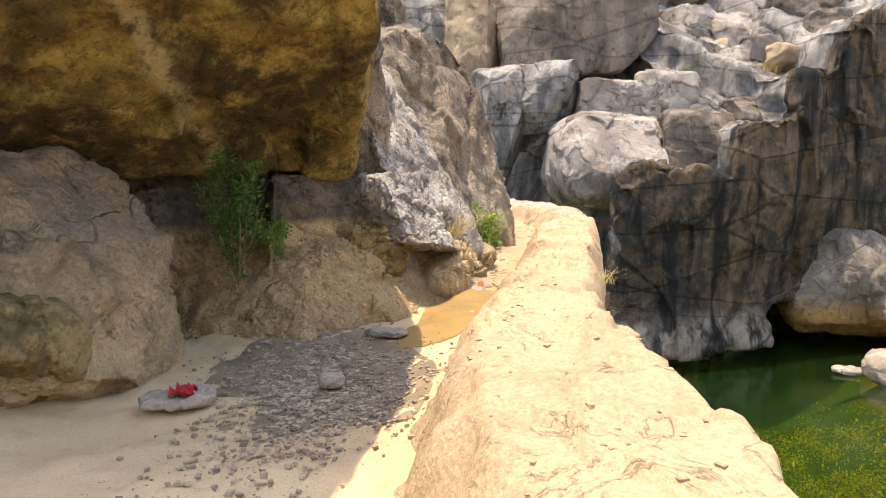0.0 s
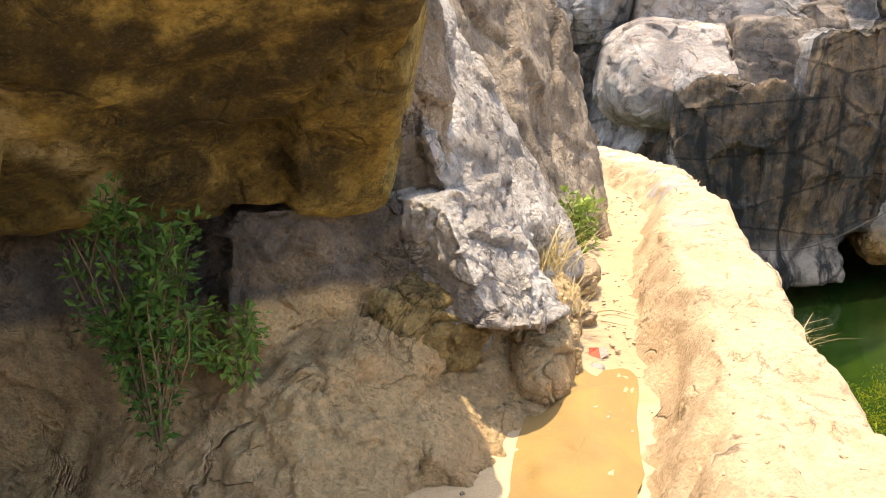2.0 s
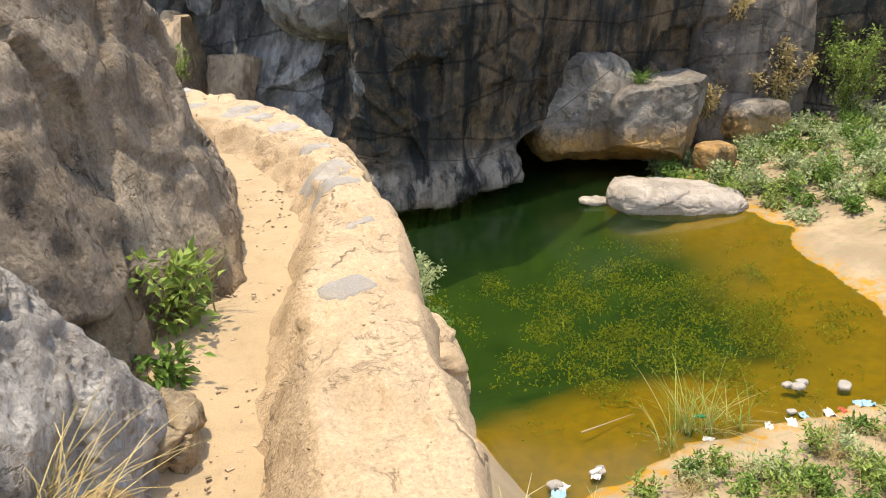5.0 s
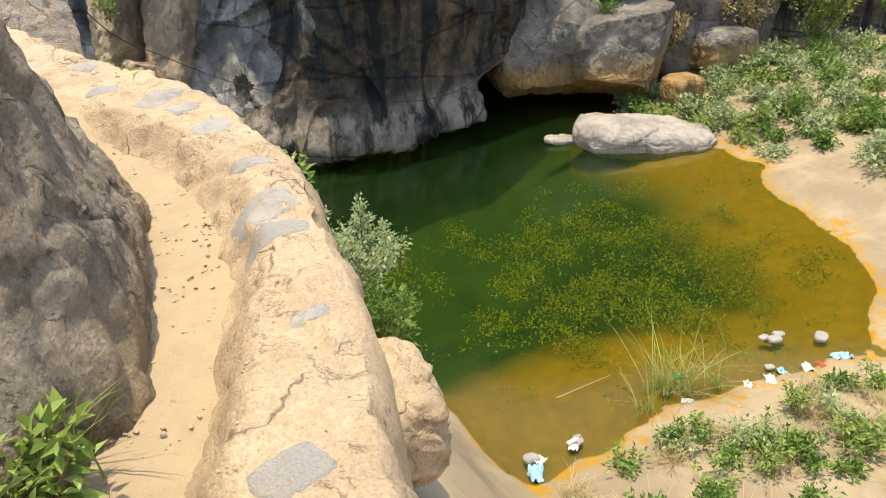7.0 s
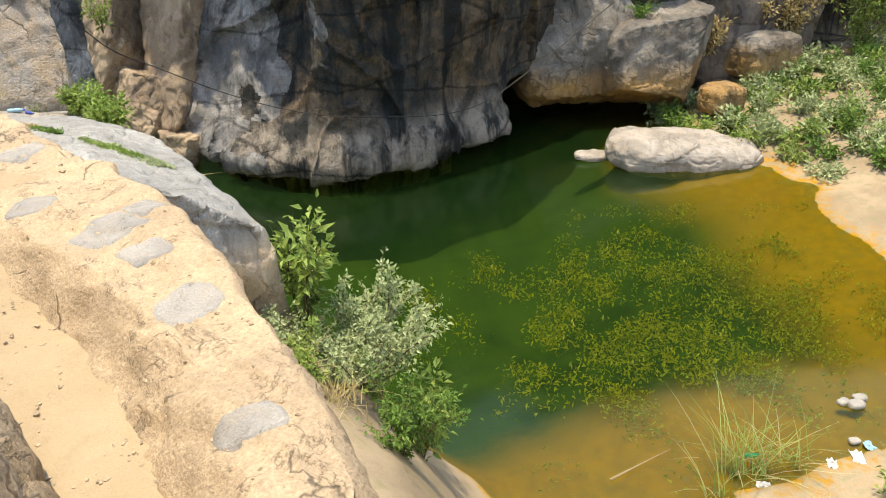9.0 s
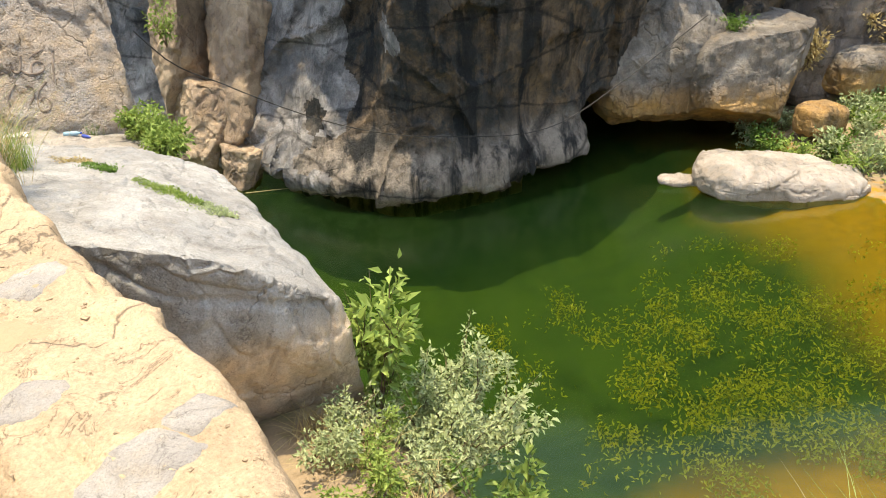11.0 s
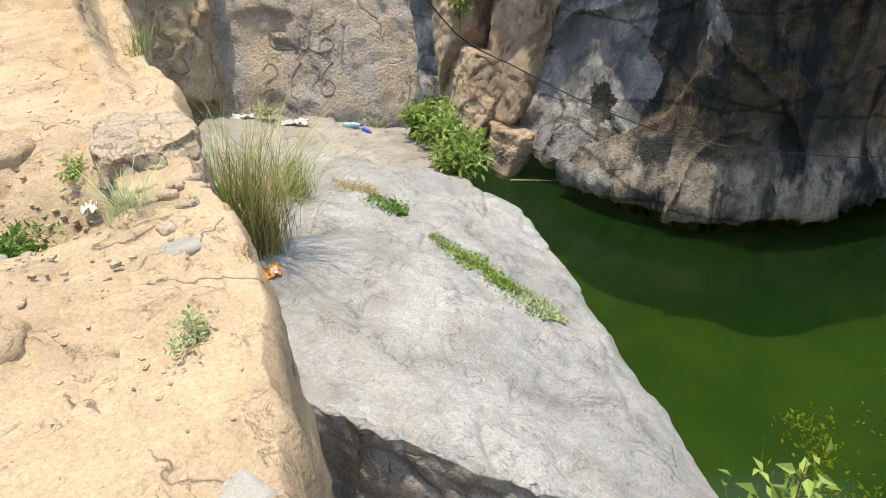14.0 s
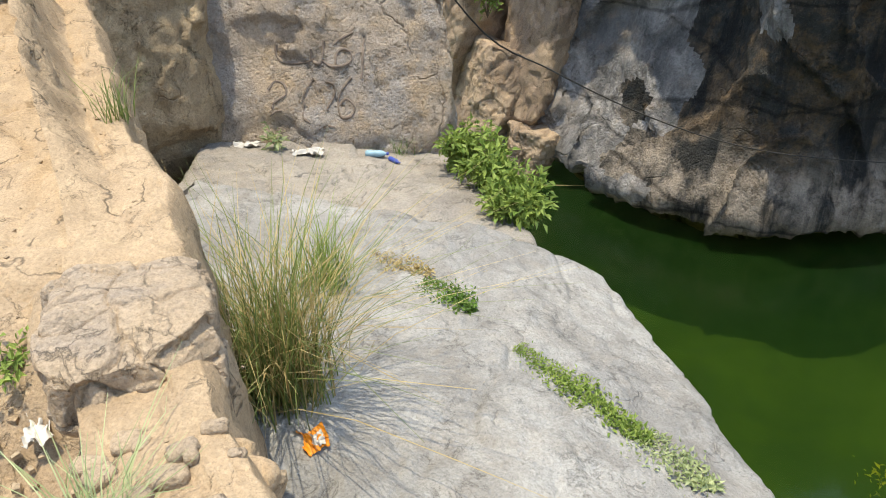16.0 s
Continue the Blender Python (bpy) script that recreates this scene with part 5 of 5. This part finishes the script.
def in_basin(r):
    a = r.rand() * 6.283
    b = abs(r.randn()) ** 0.75 * 0.62 * (1 + 0.22 * math.sin(3 * a + 1) + 0.12 * math.sin(7 * a))
    x, y = -0.56 + 0.52 * b * math.cos(a) - 0.06 * b * math.sin(a), 3.05 + 1.12 * b * math.sin(a)
    return x, y, ground_under(x, y, [bpy.data.objects["floor_channel"]], 1.2, 0.56) + 0.008


def in_channel(r):
    y = 4.6 + 6.4 * r.rand()
    l = float(curve_through(RIM_L, np.array([y]))[0])
    x = l - 0.14 - 0.42 * r.rand()
    return x, y, float(basin_height(np.array([x]), np.array([y]))[0]) + 0.002


def in_gap(r):
    x, y = -1.75 + 0.5 * r.randn(), 15.35 + 0.5 * r.randn()
    return x, y, float(terrace_height(np.array([x]), np.array([y]))[0]) + 0.004


def damp_patch(name, cx, cy, rx, ry, turn, material, label, seed, lift=0.004):
    """A damp skin on the floor with an uneven outline."""
    n, rings = 72, 12
    a = np.linspace(0, 2 * math.pi, n, endpoint=False)
    q = np.stack([np.cos(a) * 1.6, np.sin(a) * 1.6, a * 0 + seed], 1)
    r = 1 + 0.28 * fbm(q, 3, seed)
    v, c, s = [], math.cos(turn), math.sin(turn)
    for k in range(rings + 1):
        u, w = rx * r * np.cos(a) * k / rings, ry * r * np.sin(a) * k / rings
        x, y = cx + c * u - s * w, cy + s * u + c * w
        z = np.array([ground_under(float(p), float(o), [bpy.data.objects["floor_channel"]], 1.4, 0.56) for p, o in zip(x, y)]) + lift * (1 - 0.6 * k / rings)
        v.append(np.stack([x, y, z], 1))
    v = np.stack(v, 1).reshape(-1, 3)
    f = grid_faces(n, rings + 1, True)
    thing(name, mesh_of(name, v, f, material), label, "puddle", kind="structure")


wet_sand = wet_paint("wet_sand", (0.30, 0.19, 0.07), (0.24, 0.155, 0.06), 0.62)
damp_earth = wet_paint("damp_earth", (0.26, 0.20, 0.135), (0.17, 0.13, 0.09), 0.65)
damp_patch("floor_mud", 0.06, 4.45, 0.22, 0.75, -0.22, wet_sand, "shallow ochre mud at the channel's mouth", 4, 0.010)
damp_patch("floor_damp", -0.58, 3.35, 0.46, 0.86, 0.1, damp_earth, "damp dark earth under the basin gravel", 9, 0.006)
gravel_paint = plain("gravel", (0.46, 0.37, 0.28), 0.9, 0.65, 18, 0.4)
pebbles("basin_gravel", 7000, in_basin, 0.003, 0.019, gravel_paint, "grey gravel on the basin floor", 3)
pebbles("channel_gravel", 1100, in_channel, 0.003, 0.018, pebble_paint, "small stones scattered along the channel floor", 4)
pebbles("terrace_gravel", 1200, in_gap, 0.004, 0.03, pebble_paint, "loose gravel in the terrace gap", 5)



def on_wall(r):
    y = 1.0 + 11 * r.rand()
    l, q = float(curve_through(RIM_L, np.array([y]))[0]), float(curve_through(RIM_R, np.array([y]))[0])
    x = l + (q - l) * r.rand()
    return x, y, ground_under(x, y, [wall], 2.0, 0.9)


def on_deck(r):
    y = 11.8 + 8 * r.rand()
    x = float(curve_through(RIM_R, np.array([y]))[0]) - 0.1 - 2.4 * r.rand()
    return x, y, ground_under(x, y, DECK, 2.0, 0.8)


chip_paint = plain("chips", (0.46, 0.34, 0.22), 0.9, 0.6, 40, 0.4)
pebbles("wall_chips", 900, on_wall, 0.003, 0.014, chip_paint, "small stone chips on the wall top", 6)
pebbles("deck_chips", 1300, on_deck, 0.004, 0.026, chip_paint, "small stone chips on the terrace", 7)

# litter
white_plastic = plain("white_plastic", (0.58, 0.56, 0.53), 0.45, 0.15)
orange_foil = plain("orange_foil", (0.80, 0.28, 0.03), 0.35, 0.2)
red_cloth = plain("red_cloth", (0.45, 0.03, 0.04), 0.9, 0.4, 80)
red_card = plain("red_card", (0.50, 0.09, 0.05), 0.7, 0.3)
blue_plastic = plain("blue_plastic", (0.28, 0.45, 0.55), 0.3, 0.15)
deep_blue = plain("deep_blue", (0.06, 0.10, 0.42), 0.4, 0.2)
green_plastic = plain("green_plastic", (0.05, 0.35, 0.15), 0.25, 0.2)


def crumple(name, size, material, seed, lumps=0.35):
    """A crumpled sheet folded over itself."""
    r = np.random.RandomState(seed)
    n = 18
    u, w = np.meshgrid(np.linspace(-1, 1, n), np.linspace(-1, 1, n), indexing="ij")
    u, w = u.ravel(), w.ravel()
    p = np.stack([u, w, u * 0 + seed], 1)
    z = lumps * (np.abs(vnoise(p * 1.9, seed)) + 0.5 * np.abs(vnoise(p * 4.3, seed + 1)))
    x = u + 0.30 * vnoise(p * 2.2, seed + 2)
    y = w + 0.30 * vnoise(p * 2.2, seed + 3)
    top = np.stack([x * size[0], y * size[1], z * size[2] + 0.004], 1)
    f = grid_faces(n, n)
    low = top * np.array([0.97, 0.97, 1.0]) - np.array([0, 0, 0.003])
    return mesh_of(name, np.concatenate([top, low]), np.concatenate([f, f[:, ::-1] + n * n]), material)


def litter(name, at, size, material, label, seed, turn=0.0, patch=None, lumps=0.9):
    ob = thing(name, crumple(name, size, material, seed, lumps), label, "litter", at=pose(*at, 0, 0, turn))
    if patch is not None:
        p = part("printed_panel", crumple("printed_panel", (size[0] * 0.5, size[1] * 0.6, size[2]), patch, seed, lumps), ob)
        p.matrix_parent_inverse = Matrix()
        p.matrix_local = pose(size[0] * 0.25, -size[1] * 0.2, 0.008)
    return ob


litter("wrapper", (-0.62, 16.95, ground_under(-0.62, 16.95, SLABS, 0.4, -0.5)), (0.06, 0.08, 0.04), orange_foil, "orange and white snack wrapper on the slab", 5, 25, white_plastic)
litter("rag", (-1.01, 2.74, 0.635), (0.045, 0.04, 0.05), red_cloth, "crumpled red rag on a flat stone", 7, 0, None)
litter("plastic_bag", (-1.33, 16.10, ground_under(-1.33, 16.10, DECK, 2.0, 0.5)), (0.045, 0.08, 0.045), white_plastic, "crumpled white plastic bag in the terrace gap", 9, 15)
litter("plastic_bag", (-1.40, 15.85, ground_under(-1.40, 15.85, DECK, 2.0, 0.5)), (0.07, 0.055, 0.045), white_plastic, "crumpled white plastic bag in the terrace gap", 11, 60)
litter("plastic_bag", (-2.35, 22.9, ground_under(-2.35, 22.9, SLABS, -0.5, -1.8)), (0.16, 0.07, 0.08), white_plastic, "white plastic scrap under the painted block", 12)
litter("plastic_bag", (-1.55, 22.7, ground_under(-1.55, 22.7, SLABS, -0.5, -1.8)), (0.18, 0.08, 0.08), white_plastic, "white plastic scrap under the painted block", 13)
for k, (x, y, s, mt, lab) in enumerate(((5.7, 12.95, 0.30, blue_plastic, "blue plastic bag at the water's edge"), (5.9, 13.15, 0.18, white_plastic, "white plastic scrap at the water's edge"), (6.6, 13.2, 0.20, white_plastic, "white plastic scrap at the water's edge"),
                                        (9.1, 13.3, 0.16, white_plastic, "white plastic scrap among reeds"), (10.4, 13.15, 0.2, white_plastic, "white plastic scrap at the water's edge"), (10.9, 13.1, 0.25, white_plastic, "pale plastic sheet at the water's edge"),
                                        (11.3, 13.2, 0.2, blue_plastic, "pale blue plastic scrap at the water's edge"), (11.8, 13.05, 0.22, white_plastic, "white plastic scrap at the water's edge"), (12.1, 13.0, 0.15, red_card, "red plastic scrap at the water's edge"), (12.7, 13.05, 0.3, blue_plastic, "blue plastic bag at the water's edge"),
                                        (21.5, 22.0, 0.3, blue_plastic, "blue plastic scrap on the far bank"), (20.8, 24.5, 0.25, blue_plastic, "blue plastic scrap on the far bank"))):
    litter("plastic_scrap", (x, y, max(bank_z(x, y), WATER)), (s * 0.6, s * 0.4, s * 0.3), mt, lab, 20 + k, rs.uniform(0, 180))
for k, (x, y, s) in enumerate(((12.0, 14.05, 0.22), (12.2, 14.15, 0.18), (11.85, 14.2, 0.16), (6.75, 13.3, 0.16), (5.8, 13.25, 0.2), (11.2, 13.4, 0.14), (12.9, 13.7, 0.25))):
    stone((x, y, WATER + 0.02), (s * 0.7, s * 0.5, s * 0.3), "pale stone at the pool's edge", grey_stone, rs.uniform(0, 180), 60 + k, group="shore stones")


def bottle(at, turn, material, label, size=1.0):
    """A lying plastic bottle: lathed body with shoulder and neck, and a cap."""
    prof = [(0.0, 0.0), (0.028, 0.0), (0.033, 0.012), (0.033, 0.06), (0.030, 0.075), (0.033, 0.09), (0.033, 0.15), (0.020, 0.185), (0.013, 0.20), (0.013, 0.215), (0.0, 0.215)]
    n = 16
    v = [(r * math.cos(6.2832 * k / n), r * math.sin(6.2832 * k / n), h) for r, h in prof for k in range(n)]
    f = [[i * n + k, i * n + (k + 1) % n, (i + 1) * n + (k + 1) % n, (i + 1) * n + k] for i in range(len(prof) - 1) for k in range(n)]
    ob = thing("plastic_bottle", None, label, "bottle", at=pose(*at, 90, 0, turn) @ Matrix.Scale(size, 4))
    part("body", mesh_of("body", v, f, material), ob).matrix_parent_inverse = Matrix()
    cv = [(r * math.cos(6.2832 * k / n), r * math.sin(6.2832 * k / n), h) for r, h in ((0.0, 0.208), (0.0155, 0.208), (0.0155, 0.228), (0.0, 0.228)) for k in range(n)]
    cf = [[i * n + k, i * n + (k + 1) % n, (i + 1) * n + (k + 1) % n, (i + 1) * n + k] for i in range(3) for k in range(n)]
    part("cap", mesh_of("cap", cv, cf, deep_blue), ob, "blue screw cap").matrix_parent_inverse = Matrix()


bottle((-0.85, 22.75, ground_under(-0.85, 22.75, SLABS, -0.5, -1.8) + 0.04), 80, blue_plastic, "clear blue plastic bottle under the painted block", 1.3)
bottle((-0.55, 22.65, ground_under(-0.55, 22.65, SLABS, -0.5, -1.86) + 0.03), 40, deep_blue, "small dark blue plastic bottle under the painted block", 0.9)
bottle((9.08, 13.75, WATER + 0.25), 70, green_plastic, "green plastic bottle caught in reeds", 1.2)
bottle((6.5, 13.25, WATER + 0.06), 100, white_plastic, "white plastic bottle at the pool's edge", 1.3)


def carton(at, turn):
    """A flattened drink carton, half open, red outside and grey inside."""
    ob = thing("carton", None, "crushed red drink carton on the channel floor", "litter", at=pose(*at, 0, 0, turn) @ Matrix.Scale(0.68, 4))
    def panel(name, pts, material, label=""):
        v = np.array(pts + [(x, y, z + 0.003) for x, y, z in pts], float)
        f = [[0, 1, 2, 3], [7, 6, 5, 4], [0, 4, 5, 1], [1, 5, 6, 2], [2, 6, 7, 3], [3, 7, 4, 0]]
        part(name, mesh_of(name, v, f, material, False), ob, label).matrix_parent_inverse = Matrix()
    panel("front_panel", [(-0.07, -0.02, 0.002), (0.0, -0.05, 0.002), (0.01, 0.03, 0.05), (-0.05, 0.05, 0.045)], red_card)
    panel("back_panel", [(0.0, -0.05, 0.002), (0.07, -0.01, 0.015), (0.08, 0.05, 0.03), (0.01, 0.03, 0.05)], grey_stone, "bare grey card side")
    panel("flap", [(-0.07, -0.02, 0.002), (0.0, -0.05, 0.002), (0.03, -0.08, 0.003), (-0.04, -0.06, 0.003)], grey_stone)


carton((0.27, 5.36, 0.575), 10)
stone((0.24, 5.22, 0.575), (0.035, 0.028, 0.02), "small pale stone on the channel floor", grey_stone, 0, 91)
stone((0.12, 5.2, 0.575), (0.025, 0.02, 0.016), "small pale stone on the channel floor", grey_stone, 0, 92)
stone((0.24, 5.95, 0.575), (0.018, 0.014, 0.014), "small pale stone on the channel floor", grey_stone, 0, 93)
twig = plain("twig", (0.36, 0.26, 0.14), 0.9, 0.4, 60)
for k, (x, y) in enumerate(((0.42, 5.85), (0.45, 5.92), (0.38, 5.78))):
    a = np.linspace(0, 1, 6)
    pts = np.stack([x - 0.1 + 0.2 * a, y + 0.03 * np.sin(a * 3 + k), 0.585 + 0.01 * np.sin(a * 4)], 1)
    thing("twig", tube("twig", [pts], 0.004, twig), "dry curled twig on the channel floor", "twig", "channel twigs")
for k, (x, y, z, dx, dy, dz) in enumerate(((1.9, 14.6, bank_z(1.9, 14.6) + 0.05, 0.7, 0.5, 0.1), (2.1, 14.9, bank_z(2.1, 14.9) + 0.05, 0.5, -0.4, 0.15), (1.8, 14.3, bank_z(1.8, 14.3) + 0.05, 0.4, 0.6, 0.05), (2.2, 14.5, bank_z(2.2, 14.5) + 0.05, 0.6, 0.1, 0.2))):
    a = np.linspace(0, 1, 7)
    pts = np.stack([x + dx * a, y + dy * a, z + dz * a + 0.06 * np.sin(a * 5 + k)], 1)
    thing("branch", tube("branch", [pts], 0.022, bark), "dead grey branch under the slab", "branch", "dead branches")

# floating cane and cable
a = np.linspace(0, 1, 8)
thing("cane", tube("cane", [np.stack([2.3 + 1.4 * a, 30.9 - 0.3 * a, WATER + 0.03 + 0.05 * a], 1)], 0.02, straw), "pale cane floating by the rocks", "cane")
thing("branch", tube("branch", [np.stack([7.0 + 1.3 * a, 14.4 + 0.15 * a, WATER + 0.02 + 0 * a], 1)], 0.025, twig), "thin branch floating in the shallows", "branch")
cable_paint = plain("cable", (0.05, 0.045, 0.04), 0.6)


def cable():
    x = np.linspace(0.4, 15.6, 60)
    z = curve_through([(0.4, -0.7), (0.85, -1.3), (2.1, -2.18), (4.1, -3.29), (6.0, -3.97), (7.7, -4.26), (11.0, -4.35), (12.8, -3.5), (15.6, -1.9)], x)
    y = curve_through([(0.4, 26.6), (2.1, 27.0), (6.0, 27.0), (7.7, 26.9), (11, 27.0), (15.6, 27.2)], x)
    p = np.stack([x, y, z], 1)
    return tube("cable", [p, p[::-1]], 0.016, cable_paint, 6)


thing("cable", cable(), "black cable slung along the cliff above the pool", "cable")

# painted writing on the block
spray = plain("spray_paint", (0.26, 0.205, 0.165), 0.85, 0.4, 30)


BLOCK = next(ob for ob in bpy.data.objects if ob.name.startswith("boulder") and "painted writing" in ob["label"])


def stroke(pts, width=0.05):
    """A hand-painted stroke: a thin ribbon that follows the block's face. Points are in a grid of the writing, 350 to a metre."""
    p = np.array(pts, float)
    k = np.linspace(0, 1, len(p))
    s = np.linspace(0, 1, 40)
    x = -2.385 + 0.00317 * curve_through(np.stack([k, p[:, 0]], 1).tolist(), s)
    z = 0.166 - 0.00278 * curve_through(np.stack([k, p[:, 1]], 1).tolist(), s)
    tx, tz = np.gradient(x), np.gradient(z)
    ln = np.hypot(tx, tz) + 1e-9
    hw = width * (0.27 + 0.10 * np.sin(s * 11 + p[0, 0]))
    tree, v = tree_of(BLOCK), []
    for depth in (0.010, -0.02):
        for sg in (-1, 1):
            for i in range(40):
                a, b = x[i] - sg * tz[i] / ln[i] * hw[i], z[i] + sg * tx[i] / ln[i] * hw[i]
                hit = tree.ray_cast(Vector((a, 20.0, b)), Vector((0, 1, 0)))[0]
                v.append((a, (hit.y if hit else 23.2) - depth, b))
    f = []
    for i in range(39):
        f += [[i, i + 1, 41 + i, 40 + i], [i, 80 + i, 81 + i, i + 1], [40 + i, 41 + i, 121 + i, 120 + i]]
    part("brush_stroke", mesh_of("brush_stroke", v, f, spray), BLOCK, "black painted stroke")


stroke([(505, 195), (498, 240), (492, 300), (483, 360)])
stroke([(152, 205), (148, 245), (165, 275), (210, 287), (262, 284), (300, 268)])
stroke([(292, 225), (290, 270), (312, 288), (332, 270), (345, 195)])
stroke([(332, 275), (360, 298), (410, 302), (445, 285), (448, 255), (420, 236), (392, 252), (384, 296)])
stroke([(384, 215), (410, 195), (460, 172)], 0.04)
stroke([(108, 378), (135, 350), (168, 362), (178, 400), (150, 420)], 0.045)
stroke([(150, 420), (122, 440), (118, 462)], 0.045)
stroke([(236, 440), (258, 392), (292, 352)], 0.045)
stroke([(338, 366), (368, 378), (368, 425), (335, 480)], 0.045)
stroke([(245, 445), (238, 500), (266, 525)], 0.04)
stroke([(442, 355), (402, 400), (380, 460), (390, 515), (428, 512), (446, 475), (415, 440), (386, 468)])
stroke([(105, 492), (125, 474), (155, 470)], 0.04)
stroke([(296, 556), (325, 548), (360, 552)], 0.03)
